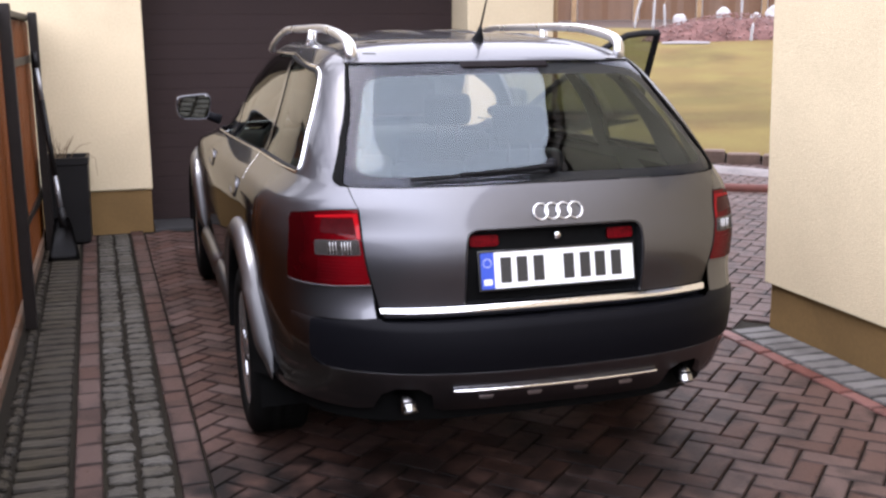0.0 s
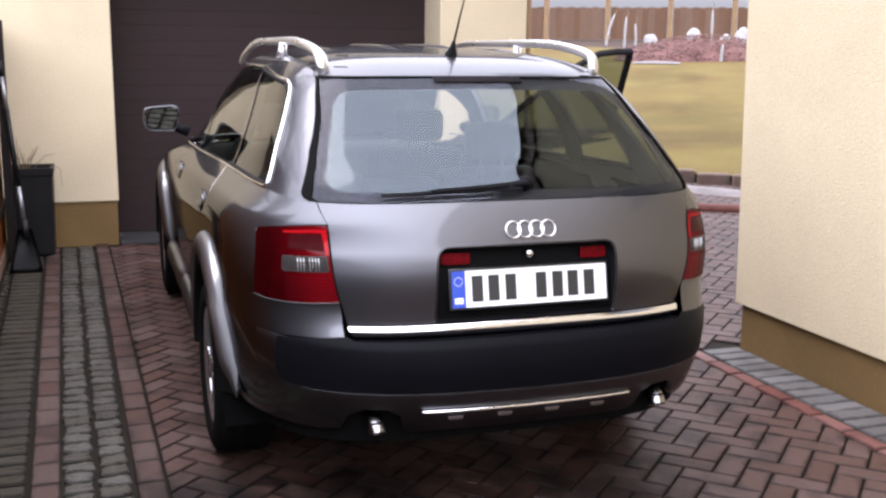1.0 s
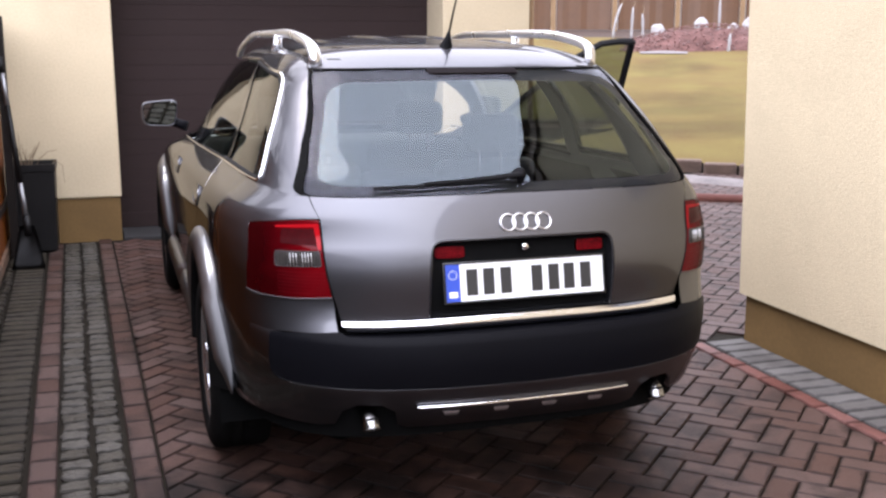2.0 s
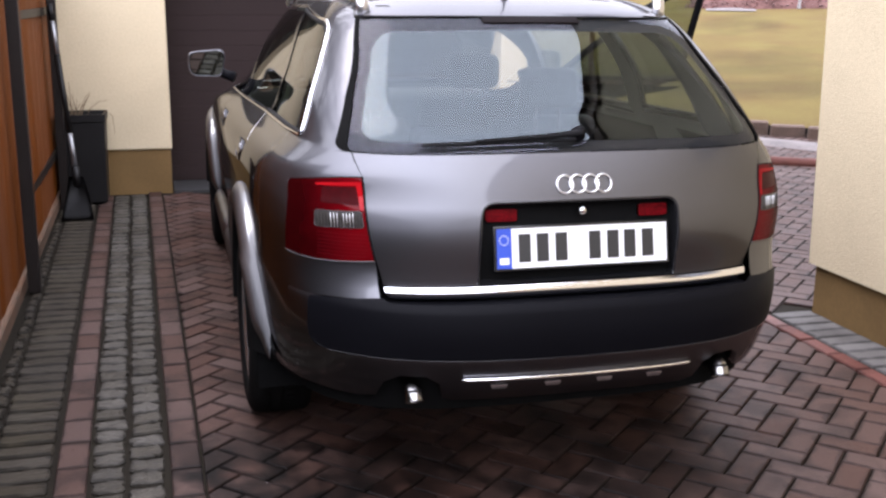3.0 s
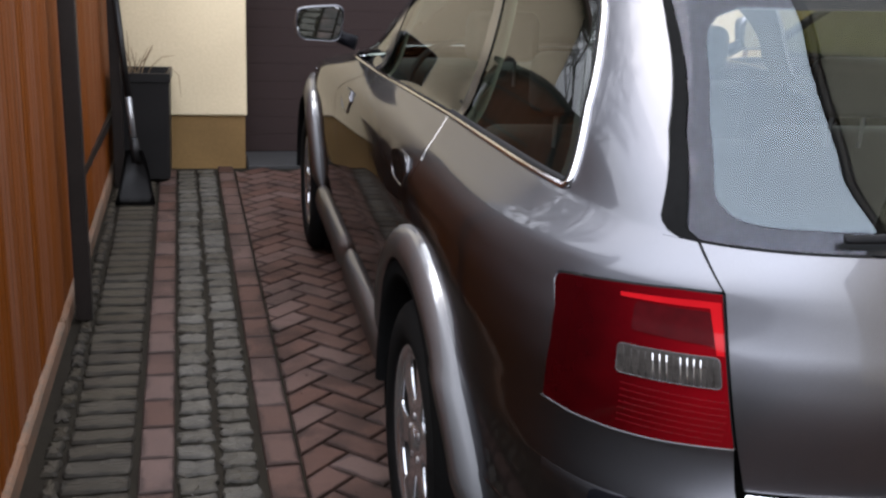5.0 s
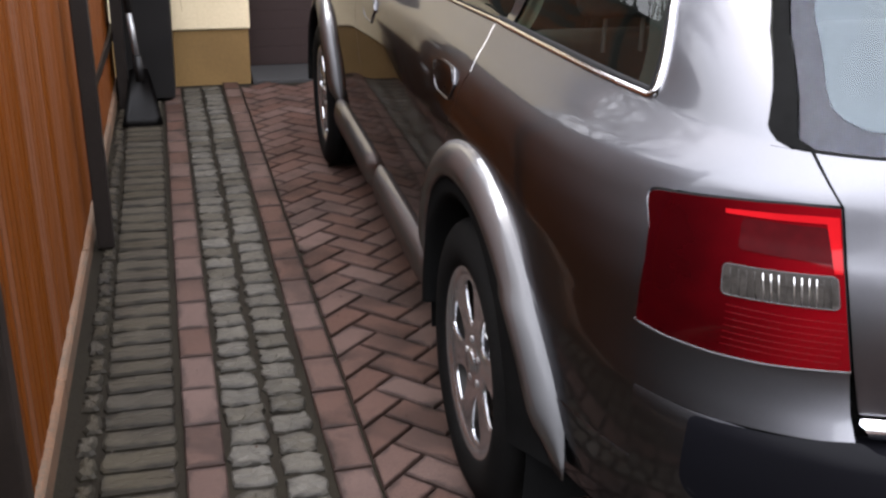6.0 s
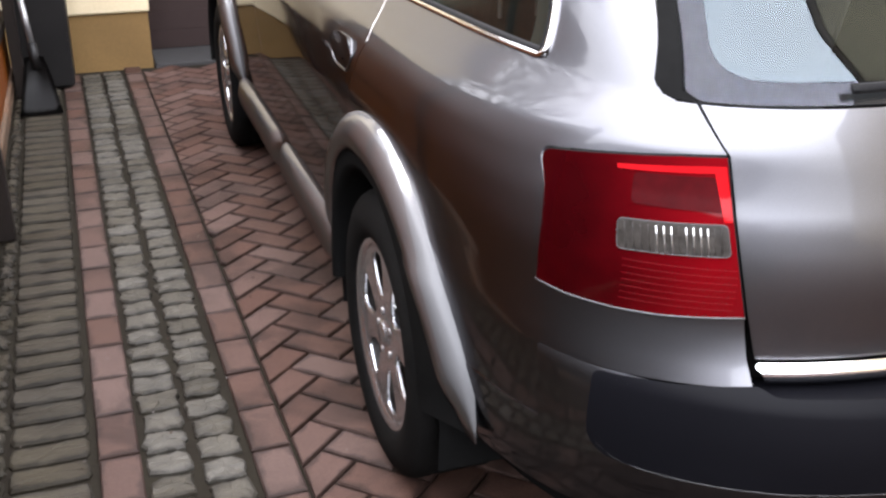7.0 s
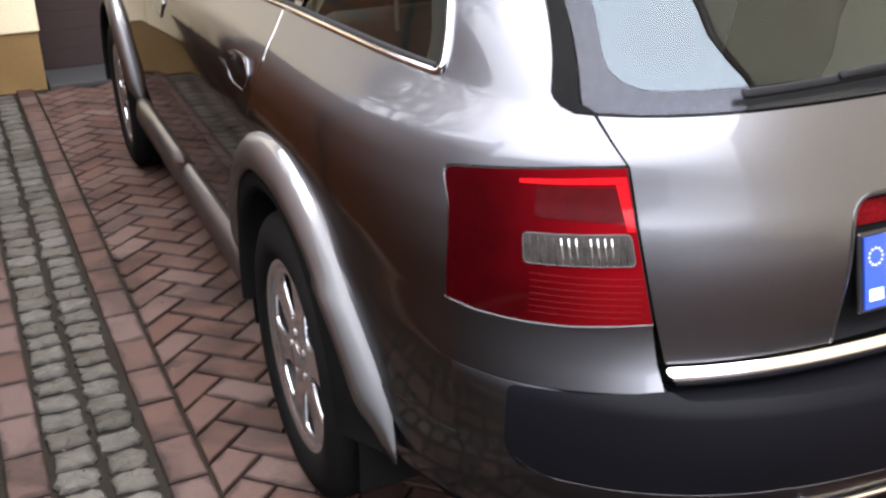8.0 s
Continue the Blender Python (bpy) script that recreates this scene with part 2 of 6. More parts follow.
def paint_mat(name, colour, rough, clear=1.0, ior=1.45, broad=0.3, broad_rough=0.66):
    """Metallic paint: a soft flake layer under a thin clear coat."""
    m = bpy.data.materials.new(name)
    m.use_nodes = True
    nt = m.node_tree
    nt.nodes.clear()
    o = nt.nodes.new("ShaderNodeOutputMaterial")
    geo = nt.nodes.new("ShaderNodeNewGeometry")
    tints = []
    for scale, spread_ in ((2.5, 0.04), (1400.0, 0.12)):  # dust and faint dirt; flakes
        tex = nt.nodes.new("ShaderNodeTexNoise")
        tex.inputs["Scale"].default_value, tex.inputs["Detail"].default_value = scale, 4
        nt.links.new(geo.outputs["Position"], tex.inputs["Vector"])
        mr = nt.nodes.new("ShaderNodeMapRange")
        mr.inputs["From Min"].default_value, mr.inputs["From Max"].default_value = 0.3, 0.7
        mr.inputs["To Min"].default_value, mr.inputs["To Max"].default_value = 1 - spread_, 1 + spread_
        nt.links.new(tex.outputs["Fac"], mr.inputs["Value"])
        tints.append(mr.outputs["Result"])
    both_ = nt.nodes.new("ShaderNodeMath")
    both_.operation = "MULTIPLY"
    nt.links.new(tints[0], both_.inputs[0])
    nt.links.new(tints[1], both_.inputs[1])
    sc = nt.nodes.new("ShaderNodeVectorMath")
    sc.operation = "SCALE"
    sc.inputs[0].default_value = colour
    nt.links.new(both_.outputs[0], sc.inputs["Scale"])
    flake = nt.nodes.new("ShaderNodeBsdfAnisotropic")
    flake.distribution = "BECKMANN"
    flake.inputs["Roughness"].default_value = rough
    nt.links.new(sc.outputs["Vector"], flake.inputs["Color"])
    haze = nt.nodes.new("ShaderNodeBsdfAnisotropic")  # flakes that lie askew
    haze.distribution = "BECKMANN"
    haze.inputs["Roughness"].default_value = broad_rough
    nt.links.new(sc.outputs["Vector"], haze.inputs["Color"])
    under = nt.nodes.new("ShaderNodeMixShader")
    under.inputs[0].default_value = broad
    nt.links.new(flake.outputs[0], under.inputs[1])
    nt.links.new(haze.outputs[0], under.inputs[2])
    top = nt.nodes.new("ShaderNodeBsdfAnisotropic")
    top.distribution = "BECKMANN"
    top.inputs["Roughness"].default_value = 0.06
    fr = nt.nodes.new("ShaderNodeFresnel")
    fr.inputs["IOR"].default_value = ior
    share = nt.nodes.new("ShaderNodeMath")
    share.operation = "MULTIPLY"
    share.inputs[1].default_value = clear
    nt.links.new(fr.outputs[0], share.inputs[0])
    mx = nt.nodes.new("ShaderNodeMixShader")
    nt.links.new(share.outputs[0], mx.inputs[0])
    nt.links.new(under.outputs[0], mx.inputs[1])
    nt.links.new(top.outputs[0], mx.inputs[2])
    nt.links.new(mx.outputs[0], o.inputs["Surface"])
    return m


PAINT = paint_mat("silver_grey_paint", (0.101, 0.101, 0.110), 0.38, 0.85)
FLARE = paint_mat("silver_flare_paint", (0.108, 0.108, 0.112), 0.60, 0.25, broad=0.7, broad_rough=0.8)
RAIL = mat("satin_aluminium", (0.72, 0.72, 0.73), 0.28, 1.0, 0.04, 6.0, 200.0)
CHROME = mat("bright_chrome", (0.80, 0.80, 0.81), 0.12, 1.0, 0.03, 6.0, 80.0)
BLACKP = mat("charcoal_plastic", (0.0030, 0.0030, 0.0040), 0.46, 0.0, 0.12, 6.0, 300.0, bump=0.05, bump_scale=900.0, spec=0.048)
GLOSSB = mat("gloss_black_trim", (0.010, 0.010, 0.011), 0.12, 0.0, 0.1, 6.0, 100.0)
DARKCHROME = mat("sooty_chrome", (0.26, 0.255, 0.25), 0.2, 1.0, 0.3, 30.0, 150.0)
RUBBER = mat("rubber", (0.0045, 0.0045, 0.005), 0.6, 0.0, 0.2, 9.0, 120.0, bump=0.1, spec=0.08)
TYREM = mat("tyre_rubber", (0.0046, 0.0046, 0.0046), 0.8, 0.0, 0.25, 9.0, 120.0, hue=(0.0065, 0.0062, 0.006), bump=0.1, spec=0.03)
RIMM = mat("rim_silver", (0.44, 0.445, 0.46), 0.24, 0.95, 0.06, 10.0, 100.0, coat=0.5)
DARKSTEEL = mat("dusty_shaded_steel", (0.035, 0.033, 0.031), 0.6, 0.6, 0.3, 12.0, 80.0)
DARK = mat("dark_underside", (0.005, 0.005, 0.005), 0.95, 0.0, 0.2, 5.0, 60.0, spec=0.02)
FRIT = mat("black_glass_border", (0.01, 0.01, 0.011), 0.5, 0.0, 0.1, 10.0, 400.0, spec=0.1)
LINING = mat("grey_beige_lining", (0.117, 0.1165, 0.0936), 0.85, 0.0, 0.1, 12.0, 300.0, bump=0.1)
SEATM = mat("anthracite_upholstery", (0.028, 0.028, 0.0296), 0.75, 0.0, 0.15, 12.0, 300.0, bump=0.15)
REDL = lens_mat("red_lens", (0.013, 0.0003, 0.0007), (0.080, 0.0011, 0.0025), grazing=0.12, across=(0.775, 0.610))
RIDGE = mat("red_lens_ridge", (0.085, 0.0011, 0.0027), 0.4, 0.0, 0.15, 14.0, 60.0, spec=0.1)
REDD = mat("dark_red_lens", (0.026, 0.0005, 0.0012), 0.4, 0.0, 0.25, 12.0, 60.0, spec=0.05)
REDB = lens_mat("bright_red_lens", (0.150, 0.0024, 0.0045), (0.300, 0.006, 0.008), grazing=0.15)
REFLECTR = mat("red_reflector", (0.075, 0.001, 0.0025), 0.5, 0.0, 0.5, 40.0, 160.0, spec=0.04)
CLEARL = mat("clear_ribbed_lens", (0.021, 0.0185, 0.0165), 0.3, 0.0, 0.5, 60.0, 220.0, bump=0.3, bump_scale=160.0, spec=0.2)
BRAKEL = mat("unlit_brake_lens", (0.003, 0.0012, 0.0014), 0.3, 0.0, 0.1, 14.0, 60.0, spec=0.03)
PLATEW = mat("plate_white", (0.64, 0.64, 0.632), 0.35, 0.0, 0.03, 20.0, 200.0)
PLATEB = mat("plate_blue", (0.012, 0.048, 0.336), 0.35, 0.0, 0.05, 20.0, 200.0)
INK = mat("plate_ink", (0.012, 0.012, 0.012), 0.4, 0.0, 0.05, 20.0, 200.0)
GLASS = glass_mat("tinted_glass", (0.47, 0.53, 0.46), 0.006, 0.25, (0.23, 0.23, 0.23))
REARGLASS = glass_mat("tinted_rear_glass", (0.98, 1.0, 0.98), 0.006, 0.18, (0.100, 0.102, 0.122))
SHEENGLASS = glass_mat("raised_sheen_glass", (0.95, 0.98, 0.96), 0.012, 0.30, (0.165, 0.192, 0.206))
MIRRORM = mat("mirror_glass", (0.36, 0.38, 0.35), 0.01, 1.0, 0.0, 5.0, 50.0)

STUCCO = mat("cream_stucco", (0.492, 0.4096, 0.276), 0.9, 0.0, 0.09, 1.2, 60.0, bump=0.9, bump_scale=130.0, spec=0.25, stain=(0.06, 0.9))
PLINTH = mat("ochre_plinth_paint", (0.1344, 0.0816, 0.0312), 0.85, 0.0, 0.12, 2.0, 50.0, bump=0.3, bump_scale=140.0, spec=0.2, stain=(0.12, 1.6))
DOORM = mat("brown_door_panel", (0.024, 0.0156, 0.0148), 0.7, 0.0, 0.08, 3.0, 90.0, bump=0.1, bump_scale=300.0, spec=0.12)
THRESH = mat("grey_threshold", (0.027, 0.026, 0.026), 0.7, 0.0, 0.15, 5.0, 60.0, bump=0.2, spec=0.2)
SPOTS_AND_SHADE = ((-0.98, 0.60, 0.28, 0.80), (0.56, 0.55, 0.16, 0.68), (0.16, 0.60, 0.21, 0.62), (-0.42, 0.50, 0.28, 0.60), (-0.50, 0.02, 0.66, 0.80), (0.35, 0.15, 0.50, 0.68), (-0.95, 0.10, 0.40, 0.74))  # damp and oily spots, wide ones painting car shade: x, y, size, depth
PAVER = mat("red_brown_paver", (0.05544, 0.03214, 0.02592), 0.60, 0.0, 0.20, 7.0, 140.0, bump=0.5, piece=0.16, bump_scale=220.0, stain=(0.40, 4.2), spec=0.15, dark_spots=SPOTS_AND_SHADE, rim=0.55)
PAVERJ = mat("red_brown_paver_field", (0.0552, 0.03058, 0.02427), 0.60, 0.0, 0.20, 7.0, 140.0, bump=0.5, piece=0.16, island=True, bump_scale=220.0, stain=(0.40, 4.2), spec=0.15, dark_spots=SPOTS_AND_SHADE, rim=0.55)
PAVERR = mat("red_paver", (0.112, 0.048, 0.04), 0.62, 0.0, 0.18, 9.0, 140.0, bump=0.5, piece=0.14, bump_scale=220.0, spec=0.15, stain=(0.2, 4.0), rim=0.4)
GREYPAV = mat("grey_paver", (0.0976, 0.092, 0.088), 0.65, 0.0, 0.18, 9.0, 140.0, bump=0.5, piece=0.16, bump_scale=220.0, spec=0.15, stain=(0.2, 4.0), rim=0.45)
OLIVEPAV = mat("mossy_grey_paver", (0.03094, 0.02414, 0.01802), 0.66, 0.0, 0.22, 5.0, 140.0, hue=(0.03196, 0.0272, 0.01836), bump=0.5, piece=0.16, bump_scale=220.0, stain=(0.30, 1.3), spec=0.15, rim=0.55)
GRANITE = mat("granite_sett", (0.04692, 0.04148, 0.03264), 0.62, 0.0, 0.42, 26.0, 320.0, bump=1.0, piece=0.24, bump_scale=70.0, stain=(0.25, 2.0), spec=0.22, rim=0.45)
JOINT = mat("dark_joint_sand", (0.0132, 0.00944, 0.0068), 0.95, 0.0, 0.4, 6.0, 120.0, hue=(0.0112, 0.0096, 0.0064), bump=0.6, spec=0.1)
WOOD = mat("orange_brown_board", (0.124, 0.0355, 0.0072), 0.6, 0.0, 0.14, 7.0, 60.0, piece=0.12, bump=0.5, bump_scale=40.0, stretch=(6, 6, 0.5), spec=0.12)
WOODD = mat("dark_brown_board", (0.035, 0.024, 0.018), 0.6, 0.0, 0.22, 7.0, 60.0, piece=0.12, bump=0.5, bump_scale=40.0, stretch=(6, 6, 0.5), spec=0.12)
POSTM = mat("dark_brown_steel_post", (0.01232, 0.00952, 0.0084), 0.45, 0.0, 0.2, 8.0, 80.0, spec=0.2)
KERB = mat("weathered_concrete_kerb", (0.08352, 0.0689, 0.0522), 0.85, 0.0, 0.25, 5.0, 70.0, hue=(0.1253, 0.06264, 0.0355), bump=0.5, spec=0.2)
PLANTERM = mat("black_planter", (0.00672, 0.00624, 0.00624), 0.45, 0.0, 0.2, 6.0, 60.0, spec=0.2)
SOIL = mat("dark_soil", (0.04, 0.0256, 0.0192), 0.95, 0.0, 0.4, 8.0, 60.0, bump=0.8, spec=0.1)
TWIG = mat("dry_twig", (0.128, 0.088, 0.048), 0.8, 0.0, 0.3, 20.0, 100.0)
GRASS = mat("dry_lawn", (0.121, 0.07049, 0.02288), 0.95, 0.0, 0.38, 1.1, 45.0, hue=(0.07776, 0.06336, 0.01936), bump=1.0, stain=(0.25, 0.35), spec=0.1)
BARK = mat("pink_gravel_bed", (0.056, 0.024, 0.02), 0.9, 0.0, 0.5, 3.0, 18.0, hue=(0.092, 0.048, 0.0424), bump=1.0, spec=0.1)
HEAPST = mat("pinkish_stone", (0.136, 0.076, 0.0688), 0.9, 0.0, 0.3, 4.0, 30.0, spec=0.1, island=True, piece=0.3)
FLEECE = mat("white_fleece", (0.248, 0.24, 0.236), 0.9, 0.0, 0.15, 8.0, 50.0)
FARWOOD = mat("garden_fence_wood", (0.092, 0.0464, 0.0232), 0.8, 0.0, 0.15, 3.0, 30.0, piece=0.12)
FARPOST = mat("garden_fence_post", (0.184, 0.112, 0.0528), 0.8, 0.0, 0.15, 3.0, 30.0)
EDGE = mat("dark_edging_stone", (0.09792, 0.06528, 0.05086), 0.9, 0.0, 0.3, 6.0, 60.0, bump=0.5)
SNOW = mat("old_snow", (0.1053, 0.08954, 0.08613), 0.8, 0.0, 0.4, 5.0, 40.0, bump=0.8)
ROOFT = mat("dark_roof_tile", (0.08, 0.036, 0.028), 0.7, 0.0, 0.2, 3.0, 40.0)
SOFFIT = mat("brown_soffit_board", (0.128, 0.08, 0.048), 0.6, 0.0, 0.2, 4.0, 60.0)
WINFRAME = mat("brown_window_frame", (0.07, 0.045, 0.035), 0.5, 0.0, 0.1, 6.0, 60.0)
BARKT = mat("tree_bark", (0.04, 0.0336, 0.028), 0.9, 0.0, 0.3, 8.0, 60.0, bump=0.5)
RENDER = mat("grey_beige_render", (0.1904, 0.168, 0.14), 0.9, 0.0, 0.1, 1.0, 40.0, bump=0.3)
STEEL = mat("shovel_steel", (0.2475, 0.2475, 0.253), 0.4, 0.8, 0.1, 8.0, 80.0)


# ---- mesh helpers ----
def link_mesh(name, bm, material, parent=None, label="", smooth=False):
    me = bpy.data.meshes.new(name)
    bm.to_mesh(me)
    bm.free()
    if smooth:
        me.polygons.foreach_set("use_smooth", [True] * len(me.polygons))
    me.materials.append(material)
    ob = new(name, me)
    if parent is not None:
        ob.parent = parent
    if label:
        ob["label"] = label
    return ob


def part(name, bm, material, parent, label="", smooth=False):
    return link_mesh(name, bm, material, parent, label, smooth)


def thing(name, label, category, group="", kind="", at=(0, 0, 0)):
    ob = new(name)
    ob.location = at
    return tagged(ob, label, category, group, kind)


def box(bm, x0, x1, y0, y1, z0, z1, bevel=0.0, seg=2):
    vs = [bm.verts.new((x, y, z)) for x in (x0, x1) for y in (y0, y1) for z in (z0, z1)]
    f = [(0, 1, 3, 2), (4, 6, 7, 5), (0, 4, 5, 1), (2, 3, 7, 6), (0, 2, 6, 4), (1, 5, 7, 3)]
    faces = [bm.faces.new([vs[i] for i in q]) for q in f]
    if bevel:
        es = {e for fc in faces for e in fc.edges}
        bmesh.ops.bevel(bm, geom=list(es), offset=bevel, segments=seg, affect="EDGES", profile=0.5)
    return bm


def boxed(*dims, bevel=0.0, seg=2):
    return box(bmesh.new(), *dims, bevel=bevel, seg=seg)


def tube(bm, path, r, seg=8, closed=False, caps=True, flat=1.0):
    """A round bar along a path of points; r may be one radius or one for each point."""
    path = [Vector(p) for p in path]
    n = len(path)
    rs = r if isinstance(r, (list, tuple)) else [r] * n
    rings, up = [], None
    for i, p in enumerate(path):
        a = path[(i - 1) % n] if closed or i else path[0]
        b = path[(i + 1) % n] if closed or i < n - 1 else path[-1]
        d = (b - a).normalized()
        if up is None:
            up = d.orthogonal().normalized()
        up = (up - d * up.dot(d)).normalized()
        side = d.cross(up)
        rings.append([bm.verts.new(p + (up * math.cos(2 * math.pi * k / seg) + side * math.sin(2 * math.pi * k / seg) * flat) * rs[i]) for k in range(seg)])
    for i in range(n if closed else n - 1):
        a, b = rings[i], rings[(i + 1) % n]
        for k in range(seg):
            bm.faces.new((a[k], a[(k + 1) % seg], b[(k + 1) % seg], b[k]))
    if caps and not closed:
        bm.faces.new(rings[0][::-1])
        bm.faces.new(rings[-1])
    return bm


def lathe(bm, profile, m, seg=48, closed=False):
    """Turn a profile of (radius, along) about the x axis of m."""
    rings = []
    for k in range(seg):
        a = 2 * math.pi * k / seg
        rings.append([bm.verts.new(m @ Vector((h, r * math.cos(a), r * math.sin(a)))) for r, h in profile])
    n = len(profile)
    for k in range(seg):
        a, b = rings[k], rings[(k + 1) % seg]
        for i in range(n if closed else n - 1):
            j = (i + 1) % n
            bm.faces.new((a[i], a[j], b[j], b[i]))
    return bm


# ---- large structure ----
def sheet(name, nx, ny, fn, material, label="", category="", kind="structure", smooth=True):
    """A sheet of nx by ny cells; fn turns (i, j) from 0 to 1 into a place."""
    bm = bmesh.new()
    vs = [[bm.verts.new(fn(i / nx, j / ny)) for j in range(ny + 1)] for i in range(nx + 1)]
    for i in range(nx):
        for j in range(ny):
            bm.faces.new((vs[i][j], vs[i + 1][j], vs[i + 1][j + 1], vs[i][j + 1]))
    return tagged(link_mesh(name, bm, material, smooth=smooth), label, category, kind=kind)


def spread(a):
    """From 0..1 to metres, fine near the middle and out to the horizon at the ends."""
    b = 2 * a - 1
    return math.copysign(abs(b) ** 4 * 900 + abs(b) * 12, b)


sheet("ground", 60, 60, lambda a, b: (spread(a), spread(b), -0.013), JOINT, "dark sand and soil under the paving", "ground")

FENCE_X, WALL_X, GARAGE_Y, CORNER_Y = -1.88, 1.92, 5.60, 1.712
VIEW_SHEAR = Matrix(((1, 0, -0.025, 0.006), (0, 1, 0, 0), (0, 0, 1, 0), (0, 0, 0, 1)))  # house sheared towards the drive to fit its edge to the camera's view

# garage: front wall in two piers with a lintel, plinths, recessed door and threshold
tagged(link_mesh("wall_garage_west", boxed(-2.6, -1.11, 5.60, 5.98, 0.335, 3.1, bevel=0.012), STUCCO), "cream stucco garage pier above an ochre plinth", "wall", kind="structure")
tagged(link_mesh("plinth_garage_west", boxed(-2.6, -1.122, 5.618, 5.98, -0.02, 0.335), PLINTH), "ochre painted plinth under the garage pier", "plinth", kind="structure")
tagged(link_mesh("wall_garage_east", boxed(1.53, 2.31, 5.60, 9.5, 0.335, 3.1, bevel=0.012), STUCCO), "cream stucco garage corner above an ochre plinth", "wall", kind="structure")
tagged(link_mesh("plinth_garage_east", boxed(1.542, 2.298, 5.618, 9.5, -0.02, 0.335), PLINTH), "ochre painted plinth at the garage corner", "plinth", kind="structure")
tagged(link_mesh("wall_garage_lintel", boxed(-1.11, 1.53, 5.603, 5.98, 2.42, 3.1), STUCCO), "cream stucco lintel over the garage door", "wall", kind="structure")
tagged(link_mesh("garage_roof", boxed(-2.8, 2.6, 5.25, 9.8, 3.1, 3.28, bevel=0.02), ROOFT), "dark flat roof edge of the garage", "roof", kind="structure")
tagged(link_mesh("threshold", boxed(-1.11, 1.53, 5.585, 6.06, -0.02, 0.012, bevel=0.006), THRESH), "grey concrete threshold before the garage door", "threshold", kind="structure")
garage_door = thing("door_garage", "closed dark brown sectional garage door with horizontal panels", "garage door", kind="structure", at=(0.21, 6.05, 0))
z = 0.016
while z < 2.4:
    part("door_panel", boxed(-1.33, 1.33, 0, 0.05, z, min(z + 0.1196, 2.46), bevel=0.0015), DOORM, garage_door)
    z += 0.1205
part("backing_board", boxed(-1.325, 1.325, 0.051, 0.065, 0.0, 2.46), DOORM, garage_door)
part("rubber_seal", boxed(-1.32, 1.32, 0.006, 0.045, 0.004, 0.017), RUBBER, garage_door)
tagged(link_mesh("downpipe", tube(bmesh.new(), [(2.345, 5.66, 0), (2.345, 5.66, 3.1)], 0.028, 14), FARPOST, smooth=True), "tan downpipe at the garage corner", "downpipe")

# house: tall wall beside the drive with plinth, eaves and upper window
HOUSE_Y0 = -11.0


def wall_with_hole(name, x0, x1, y0, y1, z0, z1, hy0, hy1, hz0, hz1, material):
    bm = bmesh.new()
    for a, b, c, d in ((y0, hy0, z0, z1), (hy1, y1, z0, z1), (hy0, hy1, z0, hz0), (hy0, hy1, hz1, z1)):
        box(bm, x0, x1, a, b, c, d)
    ob = link_mesh(name, bm, material)
    ob.data.transform(VIEW_SHEAR)
    return ob


WY0, WY1, WZ0, WZ1 = -1.5, -0.3, 1.9, 3.2
tagged(wall_with_hole("wall_house_west", WALL_X, WALL_X + 0.35, HOUSE_Y0, CORNER_Y, 0.235, 5.05, WY0, WY1, WZ0, WZ1, STUCCO),
       "cream rough stucco house wall beside the drive", "wall", kind="structure")
north = tagged(link_mesh("wall_house_north", boxed(WALL_X + 0.352, 11.0, CORNER_Y - 0.35, CORNER_Y, 0.235, 5.05), STUCCO), "cream rough stucco house end wall", "wall", kind="structure")
north.data.transform(VIEW_SHEAR)
tagged(link_mesh("plinth_house", boxed(WALL_X + 0.026, 11.0, HOUSE_Y0, CORNER_Y - 0.026, -0.02, 0.235), PLINTH), "ochre painted plinth set back under the stucco", "plinth", kind="structure")
tagged(link_mesh("eaves_house", boxed(1.77, 11.4, HOUSE_Y0 - 0.5, CORNER_Y + 0.9, 5.05, 5.20, bevel=0.01), SOFFIT), "brown boarded eaves of the house", "eaves", kind="structure")
bm = bmesh.new()
rv = [bm.verts.new(p) for p in ((1.73, HOUSE_Y0 - 0.5, 5.21), (1.73, CORNER_Y + 0.95, 5.21), (6.4, CORNER_Y + 0.95, 8.6), (6.4, HOUSE_Y0 - 0.5, 8.6), (11.5, CORNER_Y + 0.95, 5.21), (11.5, HOUSE_Y0 - 0.5, 5.21))]
for q in ((0, 3, 2, 1), (2, 3, 5, 4), (0, 1, 4, 5)):
    bm.faces.new([rv[i] for i in q])
bm.faces.new([rv[i] for i in (1, 2, 4)])
bm.faces.new([rv[i] for i in (0, 5, 3)])
tagged(link_mesh("roof_house", bm, ROOFT), "dark red tiled house roof", "roof", kind="structure")
win = thing("window_1", "upper house window with a brown frame", "window", kind="structure", at=(WALL_X + 0.06, 0, 0))
bm = bmesh.new()
for a, b, c, d in ((WY0, WY0 + 0.08, WZ0, WZ1), (WY1 - 0.08, WY1, WZ0, WZ1), (WY0 + 0.08, WY1 - 0.08, WZ0, WZ0 + 0.08), (WY0 + 0.08, WY1 - 0.08, WZ1 - 0.08, WZ1), (-0.94, -0.86, WZ0 + 0.08, WZ1 - 0.08)):
    box(bm, 0, 0.07, a, b, c, d)
part("window_frame", bm, WINFRAME, win)
for a, b in ((WY0 + 0.08, -0.94), (-0.86, WY1 - 0.08)):
    part("pane", boxed(0.03, 0.045, a, b, WZ0 + 0.08, WZ1 - 0.08), GLOSSB, win)

# an unseen low wall, added to close the yard against low sky
tagged(link_mesh("wall_south", boxed(-9.0, 1.9, -12.4, -12.1, -0.02, 1.05), RENDER), "unseen low plain grey-beige wall added across the yard", "wall", kind="structure")

